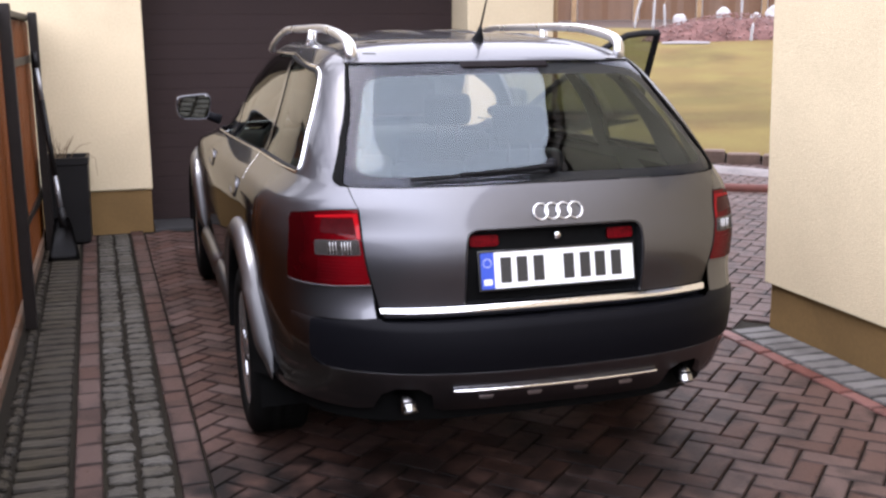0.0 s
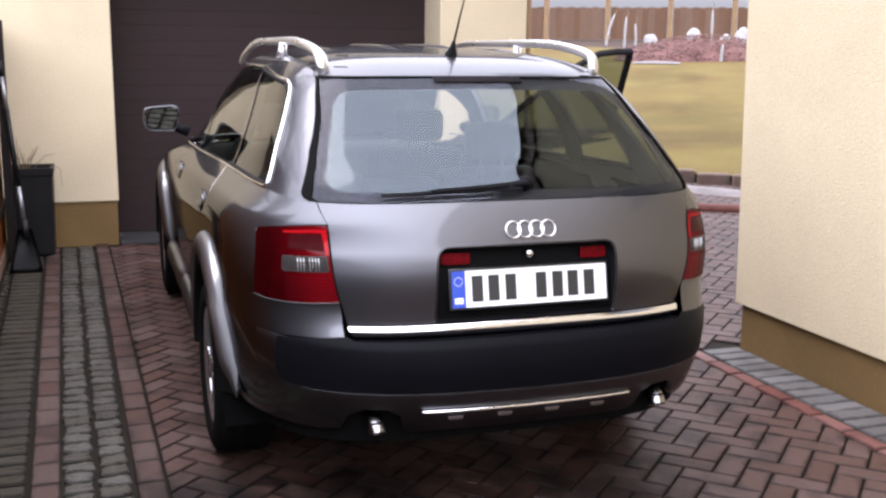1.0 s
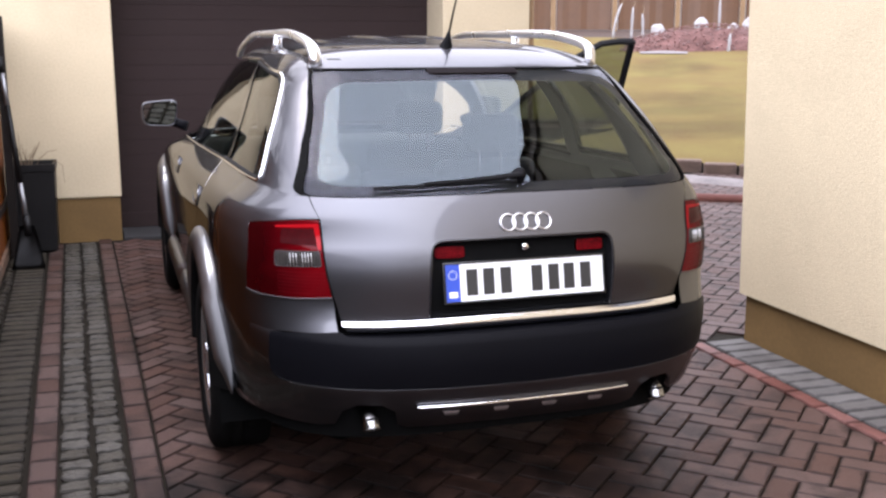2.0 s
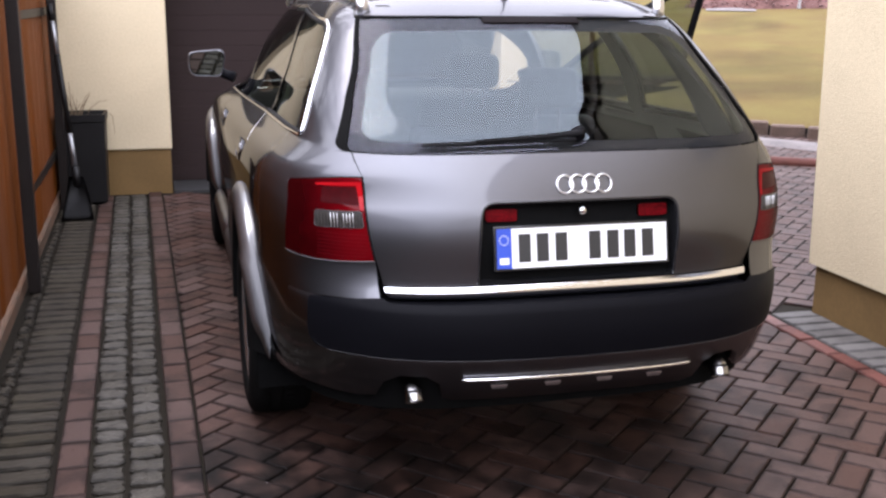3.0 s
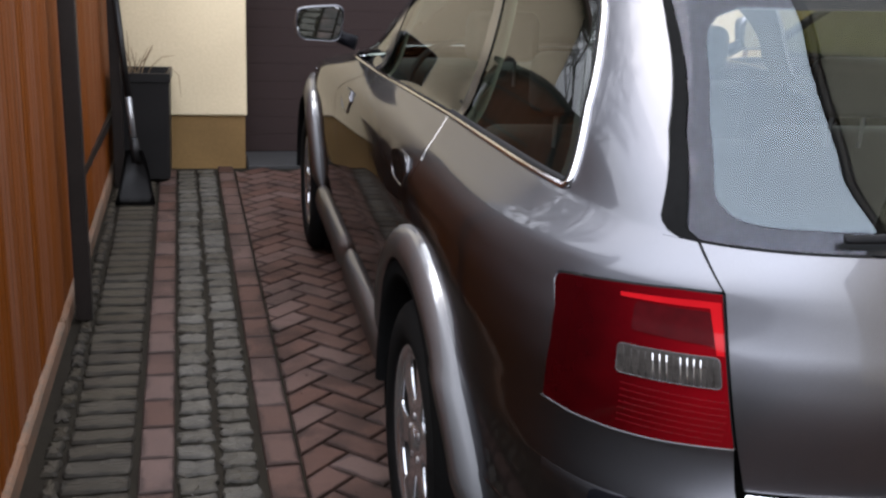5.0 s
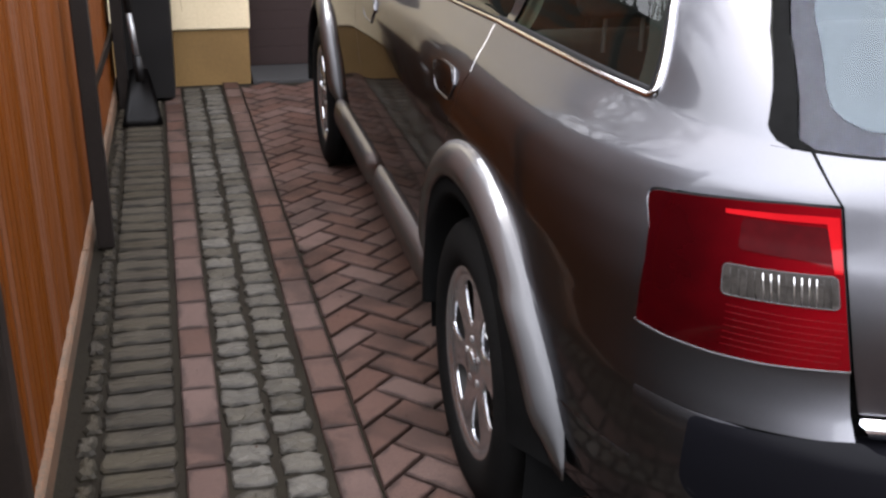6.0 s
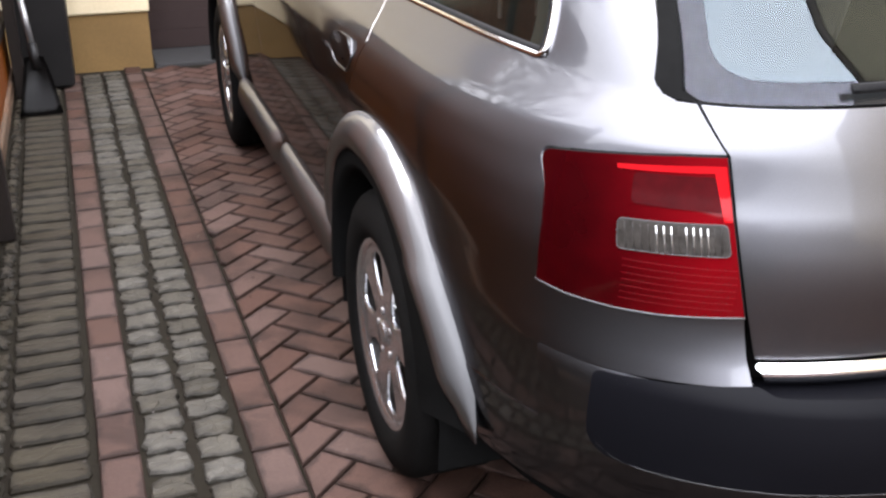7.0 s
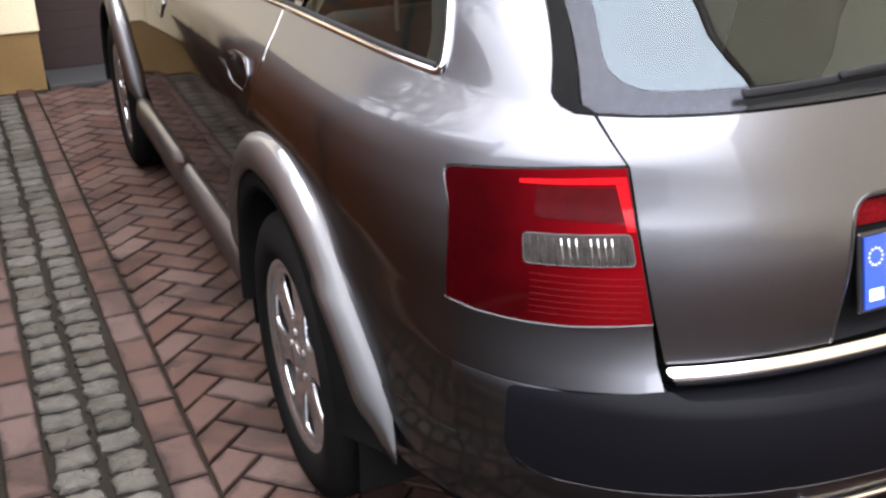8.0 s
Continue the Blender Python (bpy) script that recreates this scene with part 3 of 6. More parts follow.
# ---- garden beyond the garage corner ----
G0, GQ, GP = Vector((-1.26, -2.98, 0)), Vector((0.502, 0.865, 0)), Vector((0.865, -0.502, 0))


def garden(s, d, z=0.0):
    return G0 + GQ * d + GP * s + Vector((0, 0, z))


def lawn_z(d):
    if d < 26:
        return 0.10 + 0.117 * max(0, d - 13.1)
    return 1.61 + 0.03 * (d - 26)


def lawn_at(a, b):
    d = 13.1 + 13.4 * b
    s = -26 + 50 * a
    near = 0.55 * max(0, s - 0.2) if b < 0.4 else 0
    return garden(s, d - near * (1 - b / 0.4) * 0.8, lawn_z(d) + 0.03 * noise.noise((s * 0.7, d * 0.7, 0)))


sheet("lawn", 90, 70, lawn_at, GRASS, "winter-dry yellowish lawn rising to the garden fence", "lawn", kind="stuff")
sheet("garden_bank", 60, 12, lambda a, b: garden(-30 + 60 * a, 25.5 + 16 * b, 1.54 + 0.46 * b + 0.06 * noise.noise((a * 60, b * 9, 2))), SOIL, "bare dark soil bank below the garden fence", "soil bank", kind="stuff")

# lawn edging of dark stones, and a snow strip along it
edging = thing("lawn_edging", "row of dark edging stones round the lawn", "edging", kind="structure")
rng = random.Random(7)
s = -6.0
while s < 6:
    l = rng.uniform(0.25, 0.42)
    p = lawn_at((s + l / 2 + 26) / 50, 0) - GQ * 0.07
    stone = part("edging_stone", boxed(-l / 2 + 0.01, l / 2 - 0.01, -0.06, 0.06, -0.15, 0.04 + rng.uniform(-0.02, 0.02), bevel=0.02, seg=1), EDGE, edging)
    stone.matrix_basis = Matrix.Translation((p.x, p.y, 0.09)) @ Matrix.Rotation(math.atan2(GP.y, GP.x) + rng.uniform(-0.05, 0.05), 4, "Z")
    s += l
sheet("snow_strip", 60, 5, lambda a, b: garden(-4 + 8.5 * a, 12.1 + 0.62 * b - 0.45 * max(0, -3.8 + 8.5 * a), 0.012 + 0.05 * math.sin(math.pi * b) * (0.4 + 0.6 * abs(noise.noise((a * 18, b * 2, 0)))) - 0.012 * (b in (0, 1))), SNOW, "thin strip of old snow along the lawn edging", "snow", kind="stuff")
tagged(link_mesh("red_kerb", tube(bmesh.new(), [garden(-3 + 7.5 * k / 24, 10.6 - 0.08 * (k / 8 - 1) ** 2, 0.015) for k in range(25)], 0.055, 10), PAVERR, smooth=True), "low rounded red kerb along the garden path", "kerb", kind="structure")

# heap of pinkish gravel, wrapped shrubs, garden fence
sheet("gravel_heap", 44, 22, lambda a, b: garden(-1.2 + 3.4 * a, 23.6 + 3.2 * b, 1.31 + 0.10 * 3.2 * b + 0.56 * (math.sin(math.pi * a) ** 0.6) * math.sin(math.pi * min(1, b * 1.15)) ** 0.8 * (0.85 + 0.25 * noise.noise((a * 7, b * 5, 1))) * (0.50 + 0.62 * a)), BARK, "heap of reddish gravel on the lawn", "gravel heap", kind="stuff")
rng = random.Random(3)
bm = bmesh.new()
for k in range(900):
    a, b = rng.random(), rng.random()
    p = garden(-1.2 + 3.4 * a, 23.6 + 3.2 * b, 1.322 + 0.10 * 3.2 * b + 0.545 * (math.sin(math.pi * a) ** 0.6) * math.sin(math.pi * min(1, b * 1.15)) ** 0.8 * (0.50 + 0.62 * a))
    r = rng.uniform(0.012, 0.034)
    bmesh.ops.create_icosphere(bm, subdivisions=1, radius=r, matrix=Matrix.Translation(p) @ Matrix.Diagonal((1, 1, 0.6, 1)))
tagged(link_mesh("heap_stones", bm, HEAPST), "loose reddish stones on the heap", "stones", kind="stuff")
sheet("snow_patch", 20, 4, lambda a, b: garden(-0.75 + 1.0 * a, 23.15 + 0.35 * b, lawn_z(23.15 + 0.35 * b) + 0.01 + 0.04 * math.sin(math.pi * a) * math.sin(math.pi * b)), SNOW, "small patch of old snow below the heap", "snow", kind="stuff")
for n, (s, d, h, lean) in enumerate(((-1.5, 26.2, 0.86, 0.7), (-1.05, 25.8, 0.8, 0.1), (-0.8, 26.4, 0.62, -0.1), (0.98, 26.4, 0.95, 0.0), (1.1, 23.62, 0.42, 0.1))):
    shrub = thing("wrapped_sapling", "thin sapling wrapped in white winter fleece", "sapling", "wrapped saplings in the garden", at=garden(s, d, lawn_z(d) - 0.05))
    part("wrapped_stem", tube(bmesh.new(), [(lean * 0.3 * t * t, 0, h * t) for t in (0, 0.2, 0.4, 0.6, 0.8, 1.0)], [0.02, 0.038, 0.026, 0.034, 0.03, 0.014], 8), FLEECE, shrub, smooth=True)
    part("twig", tube(bmesh.new(), [(lean * 0.3, 0, h * 0.97), (lean * 0.3 + 0.08, 0.05, h + 0.1), (lean * 0.3 + 0.05, 0.08, h + 0.2)], 0.008, 5), TWIG, shrub)
for s, d, zz, r in ((-0.45, 25.9, 1.76, 0.19), (0.57, 26.5, 1.88, 0.20), (1.30, 26.4, 1.80, 0.15), (1.72, 26.4, 1.86, 0.24)):
    bm = bmesh.new()
    bmesh.ops.create_icosphere(bm, subdivisions=3, radius=r, matrix=Matrix.Diagonal((0.85, 0.7, 1.1, 1)))
    for v in bm.verts:
        v.co *= 1 + 0.35 * noise.noise(v.co * 6 + Vector((s, d, 0)))
    ob = tagged(link_mesh("fleece_cover", bm, FLEECE, smooth=True), "crumpled white fleece bundle over a shrub", "fleece", "wrapped shrubs in the garden")
    ob.location = garden(s, d, zz)
garden_fence = thing("garden_fence", "wooden garden fence with close boards between lighter posts", "fence")
rng = random.Random(11)
for k in range(-9, 10):
    s0 = k * 2.15
    p = part("post", boxed(-0.09, 0.09, -0.09, 0.09, 0, 1.62, bevel=0.01, seg=1), FARPOST, garden_fence)
    p.matrix_basis = Matrix.Translation(garden(s0, 38, 1.86)) @ Matrix.Rotation(-radians(30.1), 4, "Z")
    for c in range(9):
        b = part("board", boxed(-0.1074, 0.1074, -0.015, 0.015, 0.05, 1.16 - 0.12 * ((k + c) % 2 == 0) * 0.2, bevel=0.004, seg=1), FARWOOD, garden_fence)
        b.matrix_basis = Matrix.Translation(garden(s0 + 0.22 + c * 0.215, 38, 1.90)) @ Matrix.Rotation(-radians(30.1), 4, "Z")

# ---- boundary fence along the drive: stained boards, dark posts, kerb, capping ----
fence = thing("boundary_fence", "orange-brown stained board fence with dark steel posts", "fence", at=(FENCE_X, 0, 0))
rng = random.Random(21)
fx = lambda y: -0.016 * (y - 1.5)
FENCE_Y0, STEP_Y = -4.33, 0.47
along = Matrix.Rotation(radians(0.917), 4, "Z") @ Matrix.Translation((0.024, 0, 0))
for y0, y1, top, stain in ((FENCE_Y0, STEP_Y, 1.22, WOODD), (STEP_Y, 5.55, 1.64, WOOD)):  # the unseen stretch towards the street is added low and dark for the reflections
    board_mesh = None
    y = y0
    while y < y1 - 0.03:
        b = part("board", boxed(-0.022, 0.0, 0.0085, 0.0575, 0.075, top, bevel=0.0025, seg=1), stain, fence) if board_mesh is None else new("board", board_mesh)
        board_mesh = b.data
        b.parent = fence
        b.matrix_basis = Matrix.Translation((fx(y) + rng.uniform(-0.0007, 0.0007) + 0.006, y, rng.uniform(-0.004, 0.004)))
        y += 0.0640
    for z0 in (0.35, top - 0.29):
        part("rail", boxed(-0.075, -0.03, y0, y1, z0, z0 + 0.05), POSTM, fence)
    # dark sheet close behind the board faces, standing for shade in the grooves
    part("groove_shade", boxed(-0.012, 0.0043, y0, y1, 0.08, top - 0.006), POSTM, fence).matrix_basis = along
    part("capping", boxed(-0.05, 0.045, y0, y1, top + 0.005, top + 0.045, bevel=0.01), POSTM, fence).matrix_basis = along
for yp, top in ((-4.22, 1.28), (-1.80, 1.28), (0.54, 1.70), (2.85, 1.70), (5.08, 1.70)):
    p = part("post", boxed(0.042, 0.102, -0.030, 0.030, 0.0, top, bevel=0.005), POSTM, fence)
    p.location = (fx(yp), yp, 0)
kerb = thing("fence_kerb", "weathered concrete kerb under the fence with rusty lichen", "kerb", kind="structure", at=(FENCE_X, 0, 0))
y = FENCE_Y0
while y < 5.5:
    k = part("kerb_stone", boxed(-0.04, 0.022, 0.004, 0.996, -0.05, 0.062, bevel=0.008, seg=1), KERB, kerb)
    k.matrix_basis = Matrix.Translation((fx(y), y, rng.uniform(-0.004, 0.004))) @ Matrix.Rotation(0.016, 4, "Z")
    y += 1.0

# ---- planter and snow shovel ----
planter = thing("planter", "tall square black planter with dry stems beside the garage pier", "planter", at=(-1.735, 5.33, 0))
bm = bmesh.new()
rings = []
for hw, zz in ((0.118, 0.0), (0.15, 0.02), (0.162, 0.60), (0.170, 0.605), (0.170, 0.655), (0.150, 0.655), (0.148, 0.60)):
    rings.append([bm.verts.new((sx * hw, sy * hw, zz)) for sx, sy in ((-1, -1), (1, -1), (1, 1), (-1, 1))])
for a, b in zip(rings, rings[1:]):
    for k in range(4):
        bm.faces.new((a[k], a[(k + 1) % 4], b[(k + 1) % 4], b[k]))
bm.faces.new(rings[0][::-1])
bmesh.ops.bevel(bm, geom=[e for e in bm.edges if abs(e.verts[0].co.z - e.verts[1].co.z) > 0.01], offset=0.008, segments=2, affect="EDGES")
part("pot", bm, PLANTERM, planter)
part("soil", boxed(-0.147, 0.147, -0.147, 0.147, 0.56, 0.612), SOIL, planter)
rng = random.Random(9)
for k in range(14):
    a, l = rng.uniform(0, 6.28), rng.uniform(0.12, 0.30)
    x0, y0 = rng.uniform(-0.09, 0.0), rng.uniform(-0.09, 0.09)
    dx, dy = math.cos(a) * 0.08, math.sin(a) * 0.08
    part("dry_stem", tube(bmesh.new(), [(x0, y0, 0.60), (x0 + dx * 0.4, y0 + dy * 0.4, 0.6 + l * 0.55), (x0 + dx, y0 + dy, 0.6 + l)], [0.0035, 0.003, 0.0015], 5), TWIG, planter)
for pts in (((0.02, 0, 0.6), (0.06, -0.02, 0.68), (0.12, -0.03, 0.735), (0.19, -0.03, 0.745)), ((0.1, 0.0, 0.6), (0.17, -0.03, 0.67), (0.215, -0.04, 0.63), (0.225, -0.04, 0.50))):
    part("dry_stem", tube(bmesh.new(), pts, [0.003, 0.003, 0.002, 0.0012], 5), TWIG, planter)

shovel = thing("snow_shovel", "black snow shovel with a silver shaft leaning on the fence", "shovel")
bm = bmesh.new()
rings = []
for t in range(9):
    a = t / 8
    zz = 0.005 + 0.27 * a
    yy = 4.62 + 0.16 * a + 0.05 * math.sin(a * math.pi)
    rings.append([bm.verts.new((-1.86 + (0.215 - 0.12 * a) * b / 6 + 0.055 * a, yy + 0.03 * (1 - abs(b / 3 - 1)) * a, zz)) for b in range(7)])
for a, b in zip(rings, rings[1:]):
    for k in range(6):
        bm.faces.new((a[k], a[k + 1], b[k + 1], b[k]))
bmesh.ops.solidify(bm, geom=bm.faces[:], thickness=0.006)
part("blade", bm, PLANTERM, shovel, "black plastic blade", smooth=True)
line = lambda t: Vector((-1.752, 4.80, 0.24)).lerp(Vector((-1.862, 5.02, 1.36)), t)
part("socket", tube(bmesh.new(), [line(-0.03), line(0.09)], 0.026, 12), PLANTERM, shovel, smooth=True)
part("shaft", tube(bmesh.new(), [line(0.08), line(0.30)], 0.017, 12), STEEL, shovel, "silver metal shaft", smooth=True)
part("grip_sleeve", tube(bmesh.new(), [line(0.29), line(0.76)], 0.018, 12), PLANTERM, shovel, smooth=True)
part("upper_shaft", tube(bmesh.new(), [line(0.75), line(0.97)], 0.017, 12), STEEL, shovel, "silver metal shaft", smooth=True)
part("handle", tube(bmesh.new(), [line(0.96), line(1.06)], 0.02, 12), PLANTERM, shovel, smooth=True)


# ---- bare tree in the neighbouring plot, mirrored in the car's flank ----
def bare_tree(x, y, h, seed):
    r = random.Random(seed)
    tree = thing("bare_tree", "leafless winter tree beyond the boundary fence", "tree", "bare trees beyond the fence", at=(x, y, -0.02))
    part("trunk", tube(bmesh.new(), [(0, 0, 0), (0.03, 0.02, h * 0.2), (0.0, 0.06, h * 0.45), (0.05, 0, h * 0.75)], [0.16, 0.13, 0.10, 0.04], 10), BARKT, tree, smooth=True)
    twigs = bmesh.new()

    def grow(p, d, length, rad, depth, bm):
        pts, rs = [p], [rad]
        for k in range(4):
            d = (d + Vector((r.uniform(-0.22, 0.22), r.uniform(-0.22, 0.22), r.uniform(-0.05, 0.2)))).normalized()
            pts.append(pts[-1] + d * length / 4)
            rs.append(rad * (1 - 0.17 * (k + 1)))
        tube(bm, pts, rs, 4 if depth > 1 else 6, caps=False)
        if depth < 4:
            for k in range(4 if depth < 2 else 5):
                q = pts[r.choice((1, 2, 3, 4))]
                s = (d + Vector((r.uniform(-1, 1), r.uniform(-1, 1), r.uniform(-0.3, 0.7)))).normalized()
                grow(q, s, length * r.uniform(0.5, 0.72), rad * 0.56, depth + 1, twigs)

    for k in range(8):
        a = 2.4 * k
        z0 = h * (0.22 + 0.065 * k)
        limb = bmesh.new()
        grow(Vector((0, 0.03, z0)), Vector((math.cos(a), math.sin(a), 0.75)).normalized(), h * 0.33, 0.055, 1, limb)
        part("limb", limb, BARKT, tree)
    tagged(part("twigs", twigs, BARKT, tree), kind="stuff")


bare_tree(-6.4, 7.6, 8.2, 3)
bare_tree(-2.9, 7.4, 6.6, 5)
bare_tree(-3.6, 10.4, 8.6, 2)
bare_tree(-4.3, 5.6, 7.0, 8)


# ---- the estate car: one smooth hull, cut into its panels ----
def spline(xs, ys):
    """A smooth curve through given values that never overshoots."""
    xs, ys = np.array(xs, float), np.array(ys, float)
    h = np.diff(xs)
    d = np.diff(ys) / h
    m = np.zeros(len(xs))
    m[0], m[-1] = d[0], d[-1]
    for i in range(1, len(xs) - 1):
        if d[i - 1] * d[i] > 0:
            w1, w2 = 2 * h[i] + h[i - 1], h[i] + 2 * h[i - 1]
            m[i] = (w1 + w2) / (w1 / d[i - 1] + w2 / d[i])

    def f(x):
        x = np.clip(x, xs[0], xs[-1])
        i = np.clip(np.searchsorted(xs, x) - 1, 0, len(h) - 1)
        t = (x - xs[i]) / h[i]
        return ys[i] * (1 + 2 * t) * (1 - t) ** 2 + m[i] * h[i] * t * (1 - t) ** 2 + ys[i + 1] * t * t * (3 - 2 * t) + m[i + 1] * h[i] * t * t * (t - 1)
    return f


class Hull:
    """Plan outlines stacked by height: rear corner (u 0 to 1), side (1 to 2), front corner (2 to 3); u below 0 is the right-hand side."""

    def __init__(self, half, rear, turn, power, nose, turn_front):
        self.half, self.rear, self.turn, self.power, self.nose, self.turn_front = half, rear, turn, power, nose, turn_front

    def at(self, u, z):
        u, z = np.broadcast_arrays(np.asarray(u, float), np.asarray(z, float))
        side, u = np.where(u < 0, 1.0, -1.0), np.abs(u)
        w, r, c, n = self.half(z), self.rear(z), self.turn(z), self.power(z)
        f, cf, d, nf = self.nose(z), self.turn_front(z), c - r, 2.8
        a, b = np.clip(u, 0, 1) * np.pi / 2, np.clip(u - 2, 0, 1) * np.pi / 2
        rad = 1 / ((np.sin(a) / w) ** n + (np.cos(a).clip(1e-9) / d) ** n) ** (1 / n)
        x, y = rad * np.sin(a), c - rad * np.cos(a)
        x, y = np.where(u > 1, w, x), np.where(u > 1, c + (cf - c) * np.clip(u - 1, 0, 1), y)
        rad = 1 / ((np.cos(b).clip(1e-9) / w) ** nf + (np.sin(b) / (f - cf)) ** nf) ** (1 / nf)
        x, y = np.where(u > 2, rad * np.cos(b), x), np.where(u > 2, cf + rad * np.sin(b), y)
        return np.stack([side * x, y, z], -1)

    def normal(self, u, z):
        e = 2e-3
        u, z = np.asarray(u, float), np.asarray(z, float)
        du = self.at(u + e, z) - self.at(u - e, z)
        dz = self.at(u, z + e) - self.at(u, z - e)
        n = np.cross(dz, du)
        n /= np.linalg.norm(n, axis=-1, keepdims=True) + 1e-12
        return n

    def from_y(self, y, z):
        """u of a place on the left flank, by its distance along the car."""
        w, r, c, n, f, cf = (float(g(z)) for g in (self.half, self.rear, self.turn, self.power, self.nose, self.turn_front))
        if y <= c:
            x = w * max(0.0, 1 - min(1.0, (c - y) / (c - r)) ** n) ** (1 / n)
            return math.atan2(x, c - y) / (math.pi / 2)
        if y <= cf:
            return 1 + (y - c) / (cf - c)
        x = w * max(0.0, 1 - min(1.0, (y - cf) / (f - cf)) ** 2.8) ** (1 / 2.8)
        return 2 + math.atan2(y - cf, x) / (math.pi / 2)

    def from_x(self, x, z):
        """u of a place on the tail, by its distance from the middle line."""
        w, r, c, n = (float(g(z)) for g in (self.half, self.rear, self.turn, self.power))
        y = c - (c - r) * max(0.0, 1 - min(1.0, abs(x) / w) ** n) ** (1 / n)
        return math.copysign(math.atan2(abs(x), c - y) / (math.pi / 2), -x)


HALF = spline([.20, .30, .42, .55, .70, .82, .90, .96, 1.01, 1.05, 1.085, 1.20, 1.32, 1.42, 1.47, 1.50, 1.525, 1.54, 1.55],
              [.80, .845, .859, .869, .876, .876, .869, .854, .824, .785, .752, .710, .662, .612, .565, .515, .41, .25, .02])
REAR = spline([.20, .35, .50, .70, .85, .90, .95, 1.00, 1.05, 1.085, 1.20, 1.32, 1.435, 1.46, 1.505, 1.535, 1.55],
              [.08, .03, .012, .006, -.012, -.007, .005, .021, .041, .058, .21, .37, .53, .575, .74, 1.15, 1.6])
TURN = spline([.20, 1.0, 1.09, 1.45, 1.50, 1.55], [1.0, 1.0, 1.0, 1.35, 1.6, 1.75])
POWER = spline([.2, .7, .95, 1.085, 1.42, 1.55], [3.6, 3.5, 3.6, 4.6, 6.0, 3.0])
NOSE = spline([.20, .40, .60, .75, .85, .93, .99, 1.05, 1.20, 1.35, 1.45, 1.50, 1.53, 1.55], [4.45, 4.60, 4.66, 4.60, 4.42, 4.1, 3.5, 3.32, 3.02, 2.70, 2.45, 2.3, 2.1, 1.8])
TURNF = spline([.2, .9, 1.05, 1.45, 1.55], [3.5, 3.3, 2.6, 1.9, 1.76])
BODY = Hull(HALF, REAR, TURN, POWER, NOSE, TURNF)
BUMP = Hull(spline([.28, .36, .45, .55, .66, .72, .80], [.82, .853, .867, .875, .881, .881, .881]),
            spline([.28, .34, .40, .46, .52, .60, .645, .672, .69, .705, .72], [.10, .045, -.005, -.040, -.066, -.078, -.074, -.058, -.030, .010, .012]),
            TURN, spline([.28, .5, .66, .8], [3.3, 3.2, 3.15, 3.15]), NOSE, TURNF)


def Y(*pts, hull=BODY):
    """An outline on the left flank, from (y, z)."""
    return [(hull.from_y(y, z), z) for y, z in pts]


def X(*pts, hull=BODY):
    """An outline on the tail, from (x, z); x below 0 is the left."""
    return [(hull.from_x(x, z), z) for x, z in pts]


def rounded(pts, radii, wide=1.5, steps=5):
    """Round the corners of an outline; radii in metres, one or one for each corner; wide: metres to a unit of u."""
    n = len(pts)
    radii = radii if isinstance(radii, (list, tuple)) else [radii] * n
    out = []
    for k in range(n):
        p, a, b = (Vector((q[0] * wide, q[1])) for q in (pts[k], pts[k - 1], pts[(k + 1) % n]))
        r = min(radii[k], (a - p).length * 0.48, (b - p).length * 0.48)
        if r < 1e-4:
            out.append(pts[k])
            continue
        s, e = p + (a - p).normalized() * r, p + (b - p).normalized() * r
        for i in range(steps + 1):
            t = i / steps
            q = s * (1 - t) ** 2 + p * 2 * t * (1 - t) + e * t * t
            out.append((q.x / wide, q.y))
    return out


def flip(outline):
    return [(-u, z) for u, z in outline]


